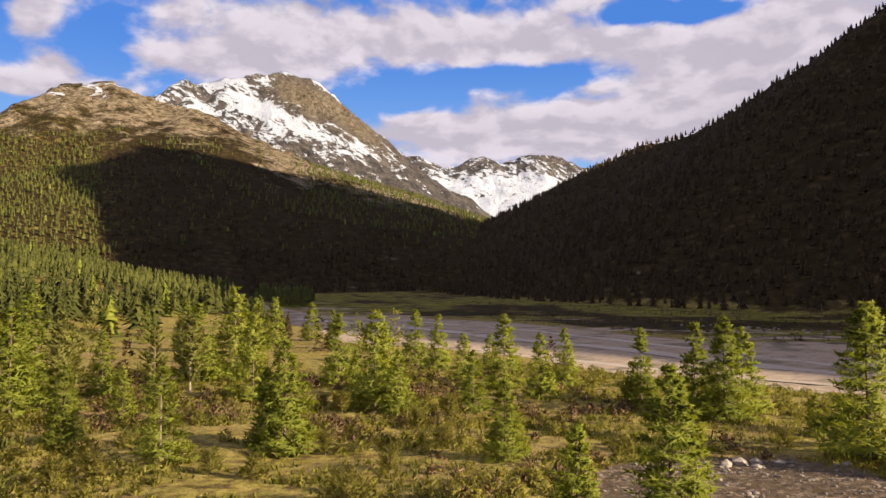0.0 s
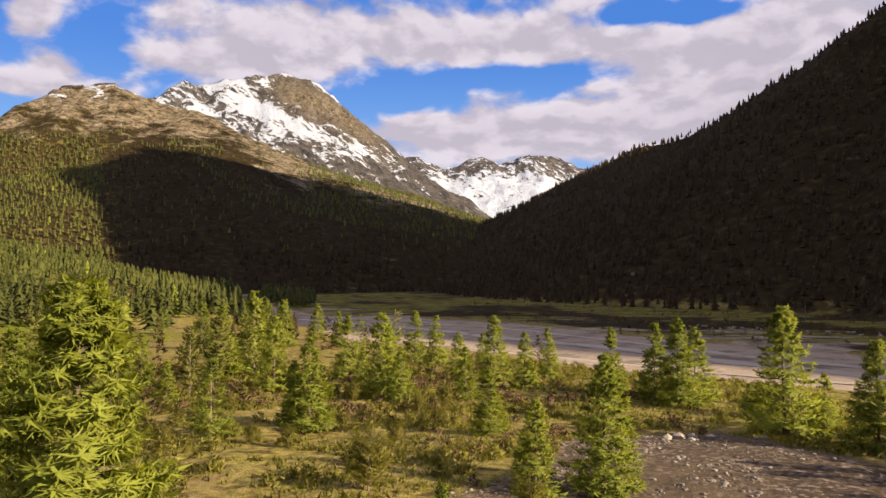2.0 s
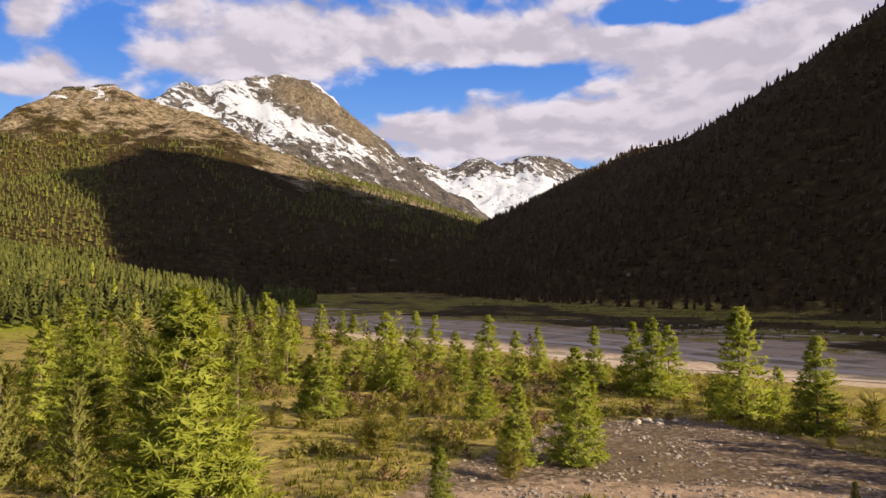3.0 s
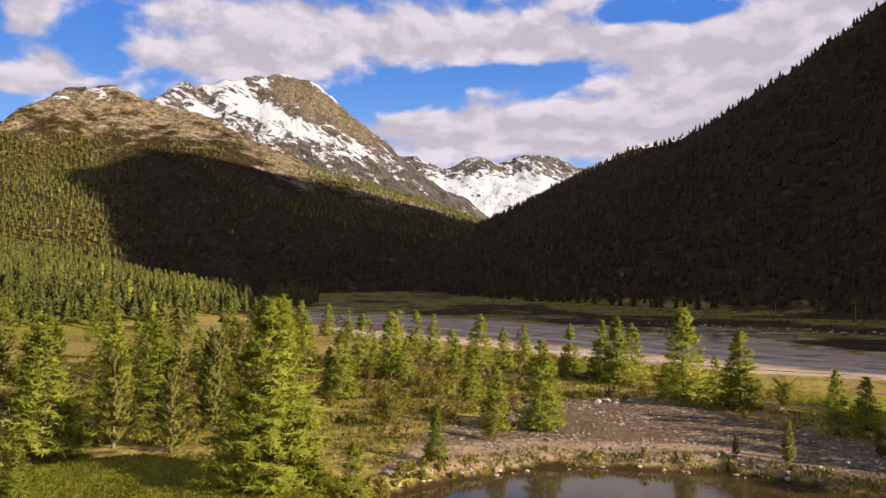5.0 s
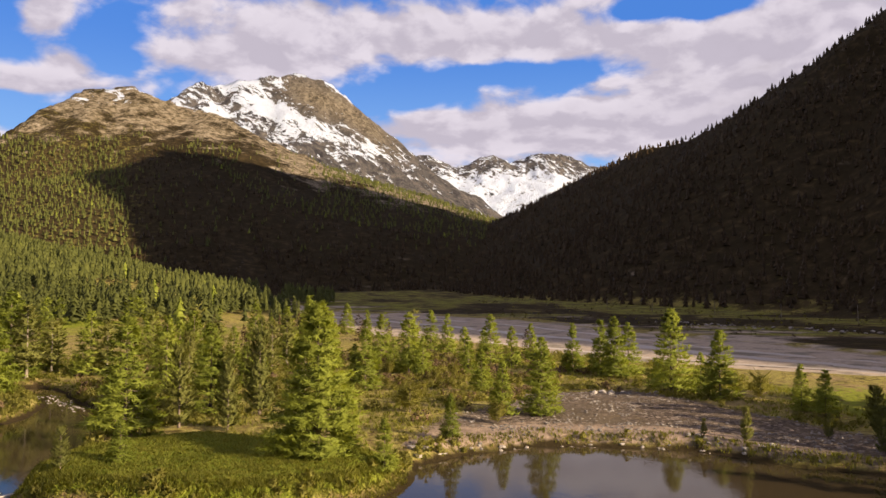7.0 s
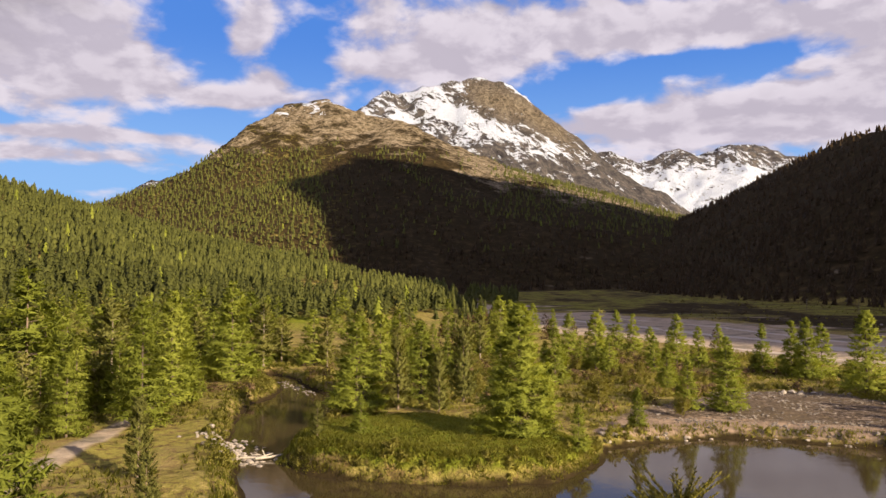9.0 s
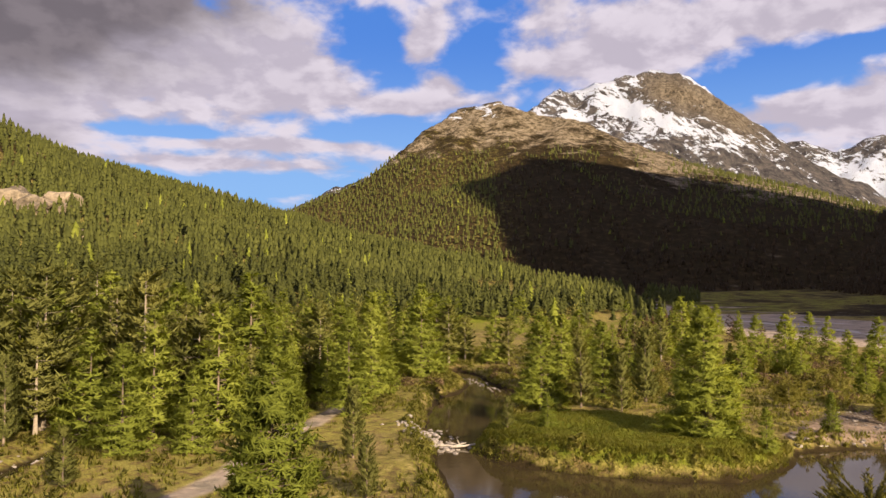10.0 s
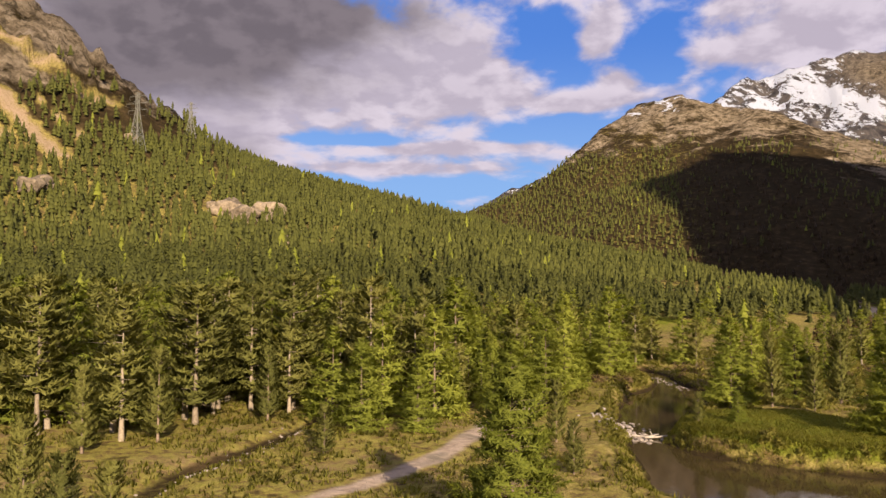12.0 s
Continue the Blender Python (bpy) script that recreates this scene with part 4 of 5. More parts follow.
def crown_skirts(rng, kind, layers, sides):
    """A far crown one metre high: ragged skirts of boughs one above the other, each with its own tilt."""
    vs, fs, ns, n = [], [], [], 0
    low = 0.16 if kind == "pine" else 0.03
    for k in range(layers):
        f = k / layers
        foot, top = low + (0.97 - low) * f, min(low + (0.97 - low) * (f + 1.9 / layers), 1.0)
        wide = (0.23 if kind == "pine" else 0.27) * (1 - f) ** 0.7 * rng.uniform(0.8, 1.15)
        off = rng.normal(0, 0.02, 2)
        a = np.arange(2 * sides) * np.pi / sides + rng.uniform(0, 6.28) + rng.normal(0, 0.12, 2 * sides)
        r = wide * np.where(np.arange(2 * sides) % 2, rng.uniform(0.30, 0.62, 2 * sides), rng.uniform(0.75, 1.25, 2 * sides))
        z = foot + rng.normal(0, 0.02, 2 * sides) + np.where(np.arange(2 * sides) % 2, 0.045, 0)
        ring = np.stack([off[0] + r * np.cos(a), off[1] + r * np.sin(a), z], 1)
        vs.append(np.concatenate([[[0, 0, top]], ring]))
        nr = np.stack([np.cos(a), np.sin(a), 0.5 + 0 * a], 1)
        ns.append(unit(np.concatenate([[[0.0, 0, 1]], nr]) + rng.normal(0, 0.25, (2 * sides + 1, 3))))
        j = np.arange(2 * sides)
        fs.append(np.stack([0 * j, 1 + j, 1 + (j + 1) % (2 * sides)], 1) + n)
        n += 2 * sides + 1
    return np.concatenate(vs), np.concatenate(fs), np.concatenate(ns)


def distant_wood(name, x, y, rng, kind, build, tall, mat, label):
    """A stretch of wood in one mesh, from six crowns turned and stretched for each tree."""
    z = height(x, y) - 0.2
    h = rng.uniform(*tall, len(x)) * (0.75 + 0.5 * fbm(x / 45, y / 45, 3, 77))
    h = np.where((signed(x, y, THIN_EDGE) < 2) & (signed(x, y, WOOD_EDGE) > -4), h * 0.74, h)
    turn, which, stout = rng.uniform(0, 6.28, len(x)), rng.integers(0, 6, len(x)), rng.uniform(0.8, 1.2, len(x))
    vs, fs, ns, n0 = [], [], [], 0
    for k in range(6):
        v, f, nrm = build(rng, kind)
        sel = which == k
        m, c, s = int(sel.sum()), np.cos(turn[sel])[:, None], np.sin(turn[sel])[:, None]
        hh, ww = h[sel][:, None], (h * stout)[sel][:, None]
        vx, vy, nx, ny = v[None, :, 0], v[None, :, 1], nrm[None, :, 0], nrm[None, :, 1]
        vs.append(np.stack([(vx * c - vy * s) * ww + x[sel][:, None], (vx * s + vy * c) * ww + y[sel][:, None], v[None, :, 2] * hh + z[sel][:, None]], -1).reshape(-1, 3))
        ns.append(np.stack([nx * c - ny * s, nx * s + ny * c, nrm[None, :, 2] + 0 * c], -1).reshape(-1, 3))
        fs.append((f[None] + (np.arange(m) * len(v))[:, None, None]).reshape(-1, 3) + n0)
        n0 += m * len(v)
    return tagged(mesh_object(name, np.concatenate(vs), np.concatenate(fs), mat, normals=np.concatenate(ns)), label, "forest", kind="stuff")


late = np.array(late, int)
ax, ay = scatter(rng, 175, 270, 6.0)
ax, ay = np.concatenate([ax, x[late]]), np.concatenate([ay, y[late]])
bx, by = scatter(rng, 270, 430, 6.2)
cx, cy = scatter(rng, 430, 1000, 7.1)
dx, dy = scatter(rng, 1000, 2350, 9.6)


# picks the slopes in shade, whose trees get the darkened needle colour
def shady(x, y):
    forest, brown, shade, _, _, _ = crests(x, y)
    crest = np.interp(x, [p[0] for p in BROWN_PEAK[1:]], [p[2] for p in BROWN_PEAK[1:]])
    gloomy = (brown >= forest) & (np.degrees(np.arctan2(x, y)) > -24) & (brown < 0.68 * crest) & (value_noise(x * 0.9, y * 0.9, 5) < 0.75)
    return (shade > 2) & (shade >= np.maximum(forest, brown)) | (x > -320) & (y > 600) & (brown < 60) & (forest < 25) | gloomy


STRETCHES = (
    (ax, ay, 0.35, "on the valley floor", lambda r, k: crown_kites(r, k, 56, 10, 0.24)),
    (bx, by, 0.97, "on the lower valley side", lambda r, k: crown_skirts(r, k, 9, 5)),
    (cx, cy, 0.985, "covering the slopes of the valley", lambda r, k: crown_skirts(r, k, 4, 4)),
    (dx, dy, 1.0, "below the rocky summits", lambda r, k: crown_skirts(r, k, 2, 3)),
)
for x, y, share, where, build in STRETCHES:
    upper = (crests(x, y)[1] > 90) & (x > -700)
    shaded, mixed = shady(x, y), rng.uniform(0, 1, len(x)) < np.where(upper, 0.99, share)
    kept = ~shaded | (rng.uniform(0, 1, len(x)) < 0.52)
    for name, kind, mat, look_of, sel in (("larch_wood", "larch", LARCH, "sunlit yellow-green larch forest", ~shaded & ~mixed), ("pine_wood", "pine", PINE if where.endswith("floor") else DIMMED_PINE, "darker green pine forest", ~shaded & mixed),
                                          ("spruce_wood", "larch", SHADED_NEEDLES, "shade-coloured, nearly black conifer forest", shaded & kept)):
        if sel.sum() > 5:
            distant_wood(name, x[sel], y[sel], rng, kind, build, (6, 11) if mat == SHADED_NEEDLES else (7, 11) if where.startswith("below") else (9, 15.5), mat, look_of + " " + where)


# ---- stones, driftwood, undergrowth ----
def lump(seed, size, squash=0.7, cuts=2, sharp=0.35, mat=None):
    """A worn stone: a ball pushed about by noise, with a flattened foot."""
    bm = bmesh.new()
    bmesh.ops.create_icosphere(bm, subdivisions=cuts, radius=1)
    shift = Vector((seed * 3.7, seed * 1.9, seed * 5.3))
    for v in bm.verts:
        k = 1 + sharp * noise.noise(v.co * 0.9 + shift) + 0.4 * sharp * noise.noise(v.co * 2.3 + shift)
        v.co = Vector((v.co.x * k, v.co.y * k * 0.85, max(v.co.z * k * squash, -0.35))) * size
    me = bpy.data.meshes.new("rock")
    bm.to_mesh(me)
    bm.free()
    me.materials.append(mat or STONE)
    return me


stone_meshes = [lump(k, 1.0, 0.65, 1, 0.5) for k in range(6)]


def rock(x, y, size, rng, label, group, z=None):
    ob = new("rock", stone_meshes[int(rng.integers(6))])
    ground_z = float(height(np.array([x]), np.array([y]))[0]) if z is None else z
    ob.matrix_basis = Matrix.Translation((x, y, ground_z + 0.12 * size)) @ Matrix.Rotation(rng.uniform(0, 6.28), 4, "Z") @ Matrix.Diagonal((size, size * rng.uniform(0.7, 1.2), size * rng.uniform(0.7, 1.1), 1))
    return tagged(ob, label, "rock", group)


rng = np.random.default_rng(41)
for k in range(130):  # the riffle below the upper pool
    s = rng.uniform(0, 1)
    x, y = -41.5 + 8.5 * s + rng.normal(0, 1.3), 9.5 - 8.0 * s + rng.normal(0, 1.5)
    gz = float(height(np.array([x]), np.array([y]))[0])
    rock(x, y, rng.uniform(0.14, 0.42), rng, "pale rounded stone of the shallow riffle", "riffle stones", max(gz, -0.08))
for k in range(46):  # along the far shore and on the gravel
    t = rng.uniform(0, 1)
    x, y = 2 + 30 * t + rng.normal(0, 0.5), 20.6 + 16 * t * (1 - t) - 4 * t * t + rng.normal(0, 0.5)
    rock(x, y, rng.uniform(0.12, 0.35), rng, "grey stone lying on the muddy pond shore", "shore stones")
for x, y, size in ((21.7, 57.3, 0.9), (23.0, 57.8, 0.6), (20.4, 56.6, 0.55), (22.4, 56.2, 0.45), (24.4, 57.0, 0.5), (28.8, 55.8, 0.5), (24.5, 23.6, 0.42), (23.6, 23.9, 0.3), (-2.6, 16.9, 0.4), (-1.9, 18.2, 0.5), (-3.2, 17.8, 0.45)):
    rock(x, y, size, rng, "pale boulder on the gravel flat", "gravel boulders")
for k in range(60):  # boulders of the far bank
    t = rng.uniform(0, 1)
    x, y = 100 + 70 * t + rng.normal(0, 6), 300 - 120 * t + rng.normal(0, 9)
    rock(x, y, rng.uniform(0.5, 1.2), rng, "grey boulder on the far river bank", "bank boulders")


def stuff_of_meshes(name, meshes, places, label, category, mat):
    """Joins many small copies into one mesh; places: rows of x, y, z, size, turn."""
    vs, fs, n = [], [], 0
    shapes = []
    for me in meshes:
        v = np.empty(len(me.vertices) * 3, np.float32)
        me.vertices.foreach_get("co", v)
        f = np.empty(len(me.polygons) * 3, np.int32)
        me.polygons.foreach_get("vertices", f)
        shapes.append((v.reshape(-1, 3), f.reshape(-1, 3)))
    for k, (x, y, z, size, turn) in enumerate(places):
        v, f = shapes[k % len(shapes)]
        c, s = math.cos(turn), math.sin(turn)
        w = np.stack([v[:, 0] * c - v[:, 1] * s, v[:, 0] * s + v[:, 1] * c, v[:, 2]], 1) * size + (x, y, z)
        vs.append(w)
        fs.append(f + n)
        n += len(v)
    return tagged(mesh_object(name, np.concatenate(vs), np.concatenate(fs), mat), label, category, kind="stuff")


pebbles = []
bm = bmesh.new()
bmesh.ops.create_icosphere(bm, subdivisions=1, radius=1)
for v in bm.verts:
    v.co *= 1 + 0.35 * noise.noise(v.co * 1.3)
    v.co.z *= 0.6
pebble = bpy.data.meshes.new("pebble")
bm.to_mesh(pebble)
bm.free()
gx, gy = rng.uniform(-6, 64, 9000), rng.uniform(14, 66, 9000)
bar = fbm(gx / 7, gy / 5, 3, 90)
ok = (signed(gx, gy, BEACH) < 0.5) & (signed(gx, gy, POND) > 0.4) & (bar > 0.47)
gx, gy = gx[ok], gy[ok]
gz = height(gx, gy)
for k in range(len(gx)):
    pebbles.append((gx[k], gy[k], gz[k] + 0.02, 0.05 + 0.2 * rng.uniform() ** 3, rng.uniform(0, 6.28)))
stuff_of_meshes("pebbles", [pebble], pebbles, "grey and white pebbles strewn over the flat", "gravel", STONE)


def log(points, r, label):
    """A driftwood stem bent along its points."""
    root = new("driftwood_log")
    v, f, sides = [], [], 8
    pts = [Vector(p) for p in points]
    for k, p in enumerate(pts):
        d = (pts[min(k + 1, len(pts) - 1)] - pts[max(k - 1, 0)]).normalized()
        s1 = d.cross(Vector((0, 0, 1))).normalized()
        s2 = s1.cross(d)
        rad = r * (1 - 0.55 * k / (len(pts) - 1))
        v += [p + (s1 * math.cos(a) + s2 * math.sin(a)) * rad * (1 + 0.15 * math.sin(3 * a + k)) for a in (j * 6.2832 / sides for j in range(sides))]
    f = [(k * sides + j, k * sides + (j + 1) % sides, (k + 1) * sides + (j + 1) % sides, (k + 1) * sides + j) for k in range(len(pts) - 1) for j in range(sides)]
    mesh_object("stem", v, f, WOOD, root, smooth=True)
    for k in range(3):
        p = pts[1 + k % (len(pts) - 2)]
        q = p + Vector((rng.uniform(-0.7, 0.7), rng.uniform(-0.7, 0.7), rng.uniform(0.15, 0.6)))
        mesh_object("branch_stub", [p + Vector((0.05, 0, 0)), p + Vector((-0.03, 0.05, 0)), p + Vector((-0.03, -0.05, 0)), q], [(0, 1, 3), (1, 2, 3), (2, 0, 3)], WOOD, root)
    return tagged(root, label, "log", "driftwood")


log([(-36.2, 1.0, 0.35), (-35.2, 1.9, 0.28), (-34.3, 2.6, 0.22), (-33.2, 3.0, 0.2)], 0.16, "bleached driftwood log lying across the riffle")
log([(-33.6, 2.6, 0.15), (-32.4, 3.2, 0.25), (-31.2, 3.8, 0.45), (-30.2, 4.2, 0.75)], 0.14, "bleached driftwood log leaning on the bank")
log([(-33.4, 2.2, 0.2), (-33.0, 3.4, 0.3), (-32.8, 4.6, 0.3)], 0.12, "short bleached log wedged between stones")
log([(-2.9, 17.0, 0.3), (-1.6, 17.9, 0.35), (0.0, 18.6, 0.4)], 0.13, "grey log on the muddy shore")


def blades(name, n, box, rng, size, lean, mat, test, label, category):
    """Upright tufts spread over the open ground."""
    x, y = rng.uniform(box[0], box[1], n), rng.uniform(box[2], box[3], n)
    keep = test(x, y)
    x, y = x[keep], y[keep]
    x, y = np.repeat(x, 4) + rng.normal(0, 0.14, 4 * len(x)), np.repeat(y, 4) + rng.normal(0, 0.14, 4 * len(y))
    z = height(x, y)
    d = unit(np.stack([rng.normal(0, lean, len(x)), rng.normal(0, lean, len(x)), np.ones(len(x))], 1))
    p = np.stack([x, y, z], 1) + d * size * 0.36
    out = np.tile([0.0, 0.0, 1.0], (len(p), 1))
    v, f = kites(rng, p, d, size, size * 0.24, out)
    return tagged(mesh_object(name, v, f, mat, normals=rounded(rng, out, 0.4)), label, category, kind="stuff")


def meadow(x, y):
    grown = fbm(x / 5, y / 5, 3, 55) > 0.42
    grown &= signed(x, y, ISLAND) > 0
    return grown & (signed(x, y, POND) > 0.5) & (signed(x, y, BEACH) > -0.5) & (signed(x, y, PLAIN_RIVER) > 1) & (along(x, y, PATH_LINE) > 2.0) & (along(x, y, CREEK) > 0.9)


rng = np.random.default_rng(57)
blades("grass", 52000, (-85, 50, -62, 125), rng, 0.55, 0.45, GRASS, meadow, "dry yellow-green grass tufts between the trees", "grass")


blades("grass", 15000, (-33, -4, -1, 20), rng, 0.24, 0.5, GRASS, lambda x, y: (signed(x, y, ISLAND) < 0.3) & (signed(x, y, POND) > 0.4), "short bright grass covering the island", "grass")


def bank(x, y):
    d = signed(x, y, POND)
    return (d > 0.1) & (d < 2.2)


def island_bank(x, y):
    d = signed(x, y, POND)
    return (d > -0.1) & (d < 2.4) & (signed(x, y, ISLAND) < 2.5)


blades("sedge", 30000, (-36, -1, -5, 20), rng, 0.30, 0.55, GRASS, island_bank, "rank yellow-green grass on the island's bank", "grass")
blades("sedge", 60000, (-70, 40, -22, 75), rng, 0.45, 0.4, GRASS, bank, "rank grass along the water's edge", "grass")


def undergrowth(name, n, box, rng, tall, test, mat, label):
    x, y = rng.uniform(box[0], box[1], n), rng.uniform(box[2], box[3], n)
    keep = test(x, y)
    x, y = x[keep], y[keep]
    z, m, k = height(x, y), len(x), 60
    h = rng.uniform(*tall, (m, 1))
    a, u = rng.uniform(0, 6.28, (m, k)), rng.uniform(0.05, 1, (m, k))
    rad = 0.75 * h * np.sqrt(1.02 - u * u) * rng.uniform(0.4, 1.1, (m, k))
    p = np.stack([x[:, None] + rad * np.cos(a), y[:, None] + rad * np.sin(a), z[:, None] + u * h], -1)
    d = unit((np.stack([np.cos(a), np.sin(a), 0.9 * np.ones_like(a)], -1) + rng.normal(0, 0.6, (m, k, 3))).reshape(-1, 3))
    out = unit(np.stack([rad * np.cos(a), rad * np.sin(a), 0.8 * u * h], -1).reshape(-1, 3))
    v, f = kites(rng, p.reshape(-1, 3), d, 0.40, 0.15, out)
    return tagged(mesh_object(name, v, f, mat, normals=rounded(rng, out, 0.4)), label, "bushes", kind="stuff")


def thicket(x, y):
    return meadow(x, y) & (fbm(x / 9, y / 9, 3, 66) > 0.46) & (signed(x, y, ISLAND) > 1)


undergrowth("low_bushes", 5200, (-75, 45, 18, 130), rng, (0.3, 1.25), thicket, SHRUB, "low olive and brown bushes between the larches")
undergrowth("brown_bushes", 2600, (-60, 25, 22, 120), rng, (0.4, 1.5), lambda x, y: thicket(x + 40, y - 17) & meadow(x, y), TWIGS, "bare brown heath bushes between the larches")
undergrowth("low_bushes", 500, (-90, -25, -62, 20), rng, (0.25, 0.8), thicket, SHRUB, "low heath bushes at the edge of the wood")
undergrowth("bank_bushes", 4200, (-70, 2, -4, 60), rng, (0.3, 0.7), lambda x, y: bank(x, y) & (fbm(x / 4, y / 4, 2, 12) > 0.5), SHRUB, "leafy growth hanging over the pond bank")

for k in range(60):  # broken water at the head of the pool
    t = rng.uniform(0, 1)
    rock(-46 - 13 * t + rng.normal(0, 0.8), 45.0 + 14.5 * t + rng.normal(0, 0.8), rng.uniform(0.10, 0.24), rng, "wet stone in the broken stream above the pool", "stream stones", -0.04)
ribbon("creek", CREEK[:-1], 0.55, 0.02, POND_WATER, "narrow dark creek winding through the meadow")
for k in range(70):
    t = rng.uniform(0, 1)
    x, y = -50.5 - 12 * t + rng.normal(0, 0.8), -46 + 25 * t + rng.normal(0, 0.8)
    rock(x, y, rng.uniform(0.08, 0.24), rng, "small wet stone beside the creek", "creek stones")
# these bushes share the darkened needles, as the far meadow lies in shade
undergrowth("far_bushes", 900, (20, 330, 190, 620), rng, (0.8, 2.4), lambda x, y: (signed(x, y, PLAIN_RIVER) > 4) & (fbm(x / 30, y / 30, 3, 71) > 0.5) & (mountains(x, y)[0] < 12), SHADED_NEEDLES, "dark bushes scattered over the far meadow")
undergrowth("far_bushes", 700, (20, 330, 190, 620), rng, (0.5, 1.2), lambda x, y: (signed(x, y, PLAIN_RIVER) > 2) & (fbm(x / 22, y / 22, 3, 72) > 0.52) & (mountains(x, y)[0] < 8), SHRUB, "low green bushes of the far meadow")


# ---- masts, poles, far things ----
STEEL = speckled("galvanised_steel", (0.10, 0.105, 0.09), (0.19, 0.19, 0.17), 1.0, 0.5, 0.005)
POLE_WOOD = speckled("pole_wood", (0.10, 0.08, 0.06), (0.26, 0.22, 0.18), 2.0)


def beam(bm, a, b, r):
    a, b = Vector(a), Vector(b)
    d = (b - a).normalized()
    s1 = d.cross(Vector((0.3, 0.2, 1))).normalized() * r
    s2 = s1.cross(d)
    ring = [[bm.verts.new(p + q) for q in (s1, s2, -s1, -s2)] for p in (a, b)]
    for j in range(4):
        bm.faces.new((ring[0][j], ring[0][(j + 1) % 4], ring[1][(j + 1) % 4], ring[1][j]))
    bm.faces.new(ring[0][::-1])
    bm.faces.new(ring[1])


def part(name, bm, mat, parent, label=""):
    me = bpy.data.meshes.new(name)
    bm.to_mesh(me)
    bm.free()
    me.materials.append(mat)
    ob = new(name, me)
    ob.parent = parent
    return tagged(ob, label)


def pylon(x, y, h, turn):
    """A lattice mast: four legs with braces, three cross-arms with insulators."""
    root = new("power_pylon")
    foot, waist = 0.11 * h, 0.022 * h
    corners = [(1, 1), (-1, 1), (-1, -1), (1, -1)]

    def at(i, f):
        w = foot + (waist - foot) * min(max(f, 0) / 0.72, 1) ** 0.8
        return (corners[i][0] * w, corners[i][1] * w, f * h)
    for i in range(4):
        bm = bmesh.new()
        for f0, f1 in ((-0.02, 0.25), (0.25, 0.5), (0.5, 0.72), (0.72, 1.0)):
            beam(bm, at(i, f0), at(i, f1), 0.24)
        part("leg", bm, STEEL, root)
    bm = bmesh.new()
    for k in range(9):
        f0, f1 = k / 9, (k + 1) / 9
        for i in range(4):
            j = (i + 1) % 4
            beam(bm, at(i, f0), at(j, f1), 0.13)
            beam(bm, at(j, f0), at(i, f1), 0.13)
            beam(bm, at(i, f1), at(j, f1), 0.13)
    part("bracing", bm, STEEL, root)
    for f, w in ((0.70, 0.20), (0.82, 0.25), (0.94, 0.17)):
        bm = bmesh.new()
        for s in (1, -1):
            for c in (1, -1):
                beam(bm, (0, c * waist, f * h), (s * w * h, 0, f * h), 0.12)
            beam(bm, (0, 0, f * h + 0.05 * h), (s * w * h, 0, f * h), 0.10)
            beam(bm, (s * w * h, 0, f * h), (s * w * h, 0, f * h - 0.05 * h), 0.10)
        part("cross_arm", bm, STEEL, root)
    z = float(height(np.array([x]), np.array([y]))[0])
    root.matrix_basis = pose(x, y, z, 0, 0, turn)
    return tagged(root, "grey steel lattice power pylon standing in the forest", "pylon", "power line pylons"), z


P1, z1 = pylon(-622, 262, 50, 20)
P2, z2 = pylon(-690, 356, 36, 20)


def wires(a, b, ha, hb):
    root = new("power_line")
    for f, w in ((0.70, 0.20), (0.82, 0.25), (0.94, 0.17)):
        for s in (1, -1):
            bm = bmesh.new()
            p = [a.matrix_basis @ Vector((s * w * ha, 0, (f - 0.05) * ha)), b.matrix_basis @ Vector((s * w * hb, 0, (f - 0.05) * hb))]
            last = p[0]
            for k in range(1, 9):
                q = p[0].lerp(p[1], k / 8) - Vector((0, 0, 16 * (k / 8) * (1 - k / 8) * 0.4))
                beam(bm, last, q, 0.03)
                last = q
            part("cable", bm, STEEL, root)
    return tagged(root, "thin grey cables strung between two steel pylons", "power line")


wires(P1, P2, 50, 36)
for x, y in ((178, 290), (166, 341), (151, 396), (124, 430), (103, 465)):
    root = new("telegraph_pole")
    bm = bmesh.new()
    beam(bm, (0, 0, -0.3), (0, 0, 8.2), 0.13)
    part("pole", bm, POLE_WOOD, root)
    bm = bmesh.new()
    beam(bm, (-0.8, 0, 7.6), (0.8, 0, 7.6), 0.06)
    part("crossbar", bm, POLE_WOOD, root)
    root.matrix_basis = pose(x, y, float(height(np.array([x * 1.0]), np.array([y * 1.0]))[0]), 0, 0, 60)
    tagged(root, "weathered wooden telegraph pole beside the far track", "pole", "telegraph poles")

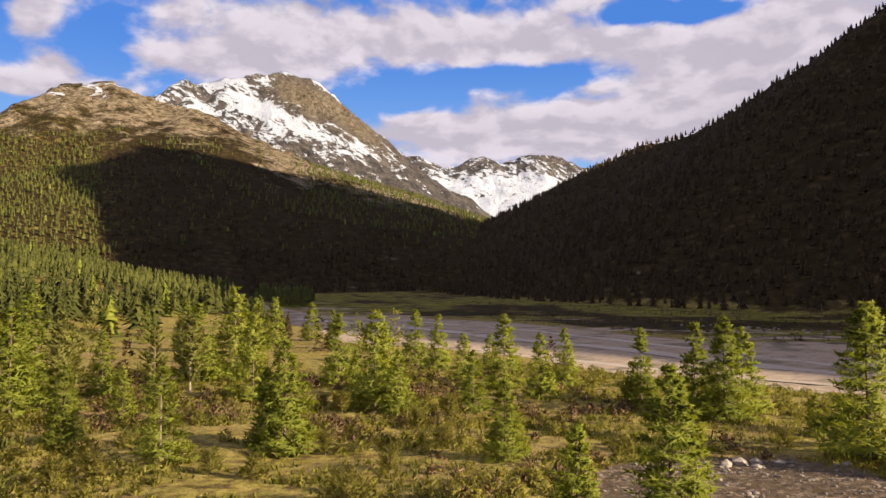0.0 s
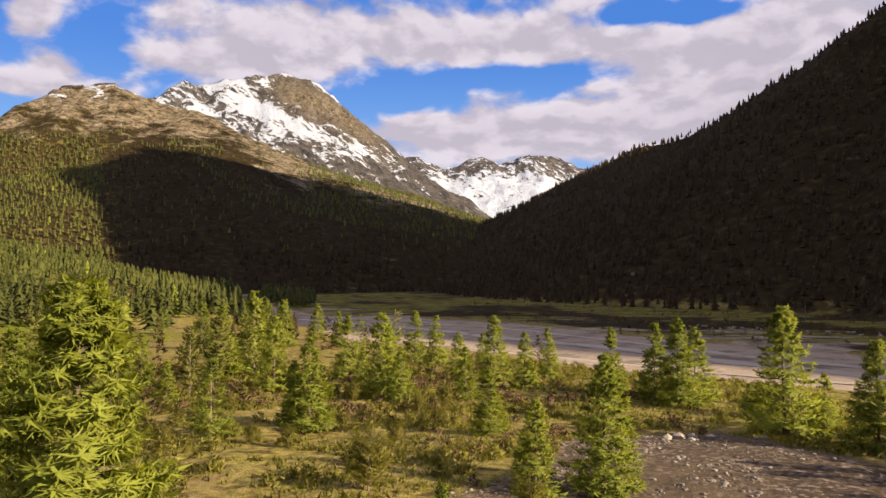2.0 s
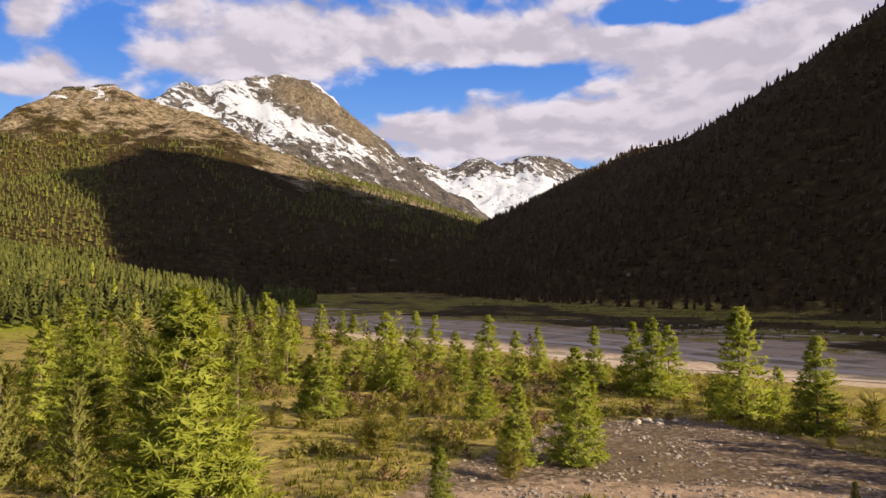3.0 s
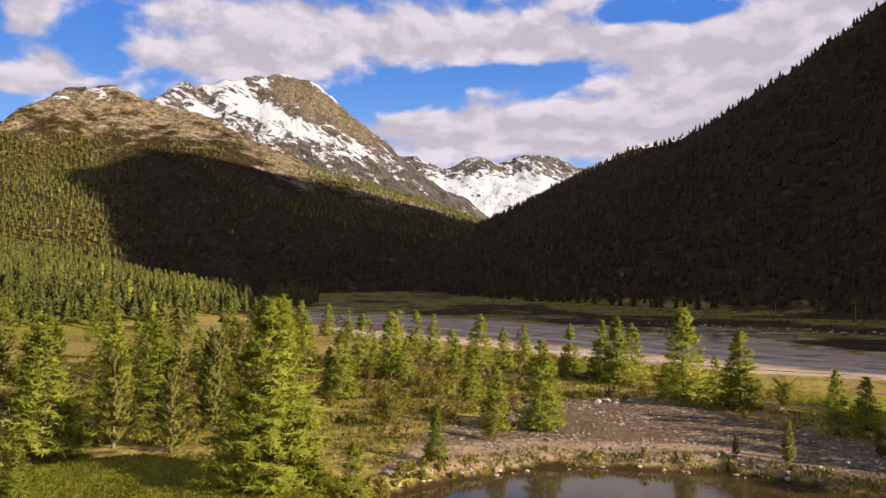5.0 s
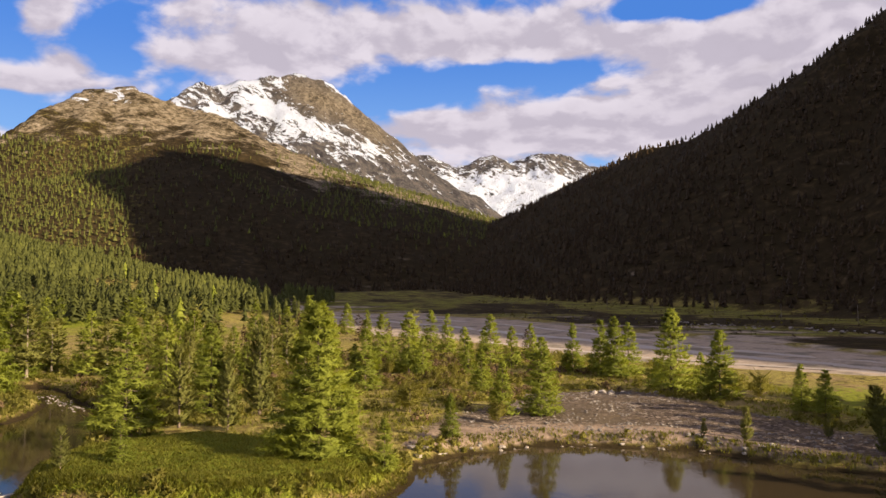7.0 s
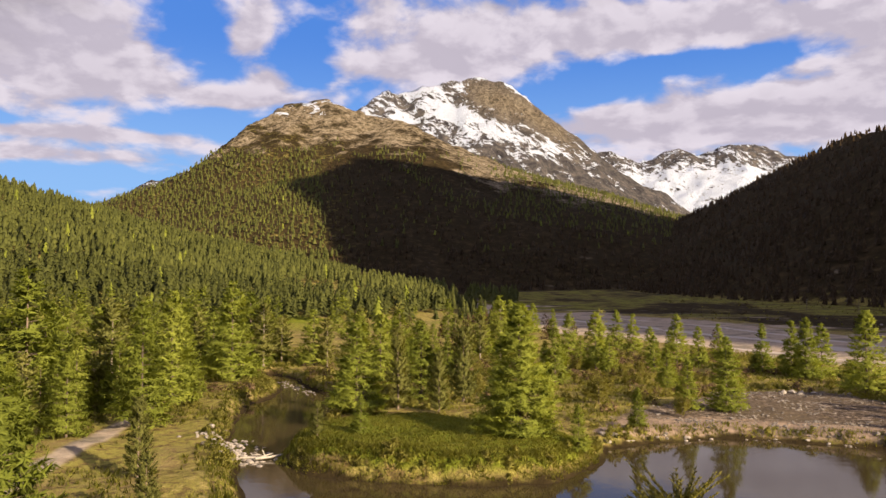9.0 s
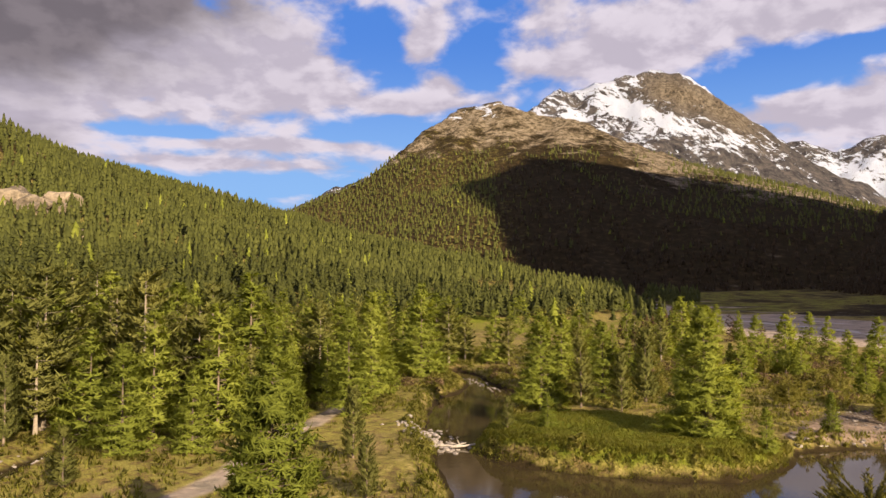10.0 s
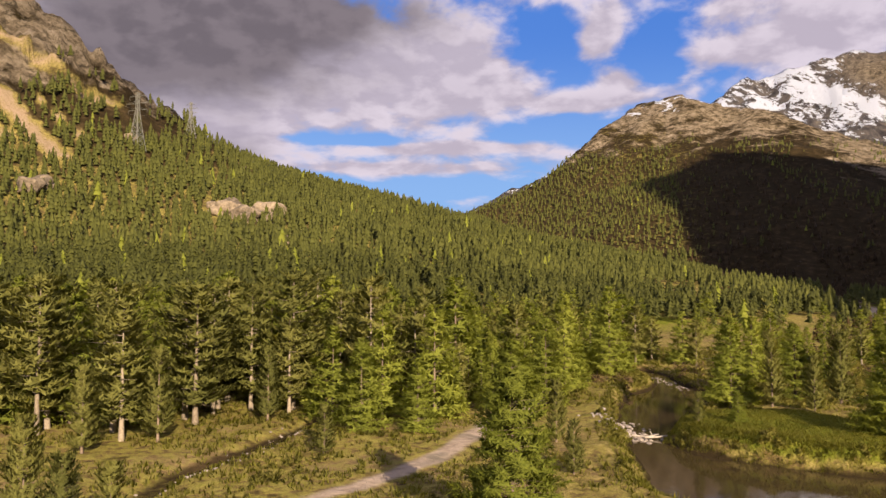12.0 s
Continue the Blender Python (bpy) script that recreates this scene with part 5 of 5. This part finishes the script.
crag = [lump(20 + k, 1.0, 0.85, 4, 0.9, CRAG) for k in range(4)]
for k, (x, y, size) in enumerate(((-468, 268, 9), (-486, 262, 10), (-450, 276, 7), (-476, 284, 10), (-498, 274, 8), (-500, 260, 6), (-460, 260, 6), (-540, 142, 9), (-548, 150, 8), (-395, 246, 5), (-640, 268, 6), (-497, 812, 8), (-505, 820, 7), (-470, 800, 6))):
    ob = new("crag", crag[k % 4])
    z = float(height(np.array([x * 1.0]), np.array([y * 1.0]))[0])
    ob.matrix_basis = Matrix.Translation((x, y, z + size * 0.12)) @ Matrix.Rotation(k * 1.3, 4, "Z") @ Matrix.Diagonal((size * 1.3, size, size * 0.95, 1))
    tagged(ob, "pale weathered rock outcrop among the forest trees", "rock", "rock outcrops")


RED_PAINT = speckled("red_paint", (0.20, 0.015, 0.012), (0.42, 0.035, 0.025), 1.0, 0.6, 0.01)
hut = new("hut")
bm = bmesh.new()
for side in ((-3, -2, 0, 3, 2, 2.6),):
    x0, y0, z0, x1, y1, z1 = side
    b = [bm.verts.new(p) for p in ((x0, y0, z0), (x1, y0, z0), (x1, y1, z0), (x0, y1, z0), (x0, y0, z1), (x1, y0, z1), (x1, y1, z1), (x0, y1, z1), (x0, 0, z1 + 1.3), (x1, 0, z1 + 1.3))]
    for q in ((0, 1, 5, 4), (2, 3, 7, 6), (1, 2, 6, 9, 5), (3, 0, 4, 8, 7), (3, 2, 1, 0)):
        bm.faces.new([b[k] for k in q])
part("wall", bm, RED_PAINT, hut)
bm = bmesh.new()
for s in (1, -1):
    q = [bm.verts.new(p) for p in ((-3.4, s * 2.5, 2.35), (3.4, s * 2.5, 2.35), (3.4, 0, 4.05), (-3.4, 0, 4.05))]
    face = bm.faces.new(q if s < 0 else q[::-1])
    bmesh.ops.solidify(bm, geom=[face], thickness=0.12)
part("roof", bm, STEEL, hut)
bm = bmesh.new()
beam(bm, (-3.05, -2.05, 0.2), (3.05, -2.05, 0.2), 0.35)
part("base_course", bm, STONE, hut, "whitewashed stone footing")
hut.matrix_basis = pose(-232, 756, float(height(np.array([-232.0]), np.array([756.0]))[0]) + 2.0, 0, 0, 10)
tagged(hut, "small red hut at the forest edge across the river", "hut")
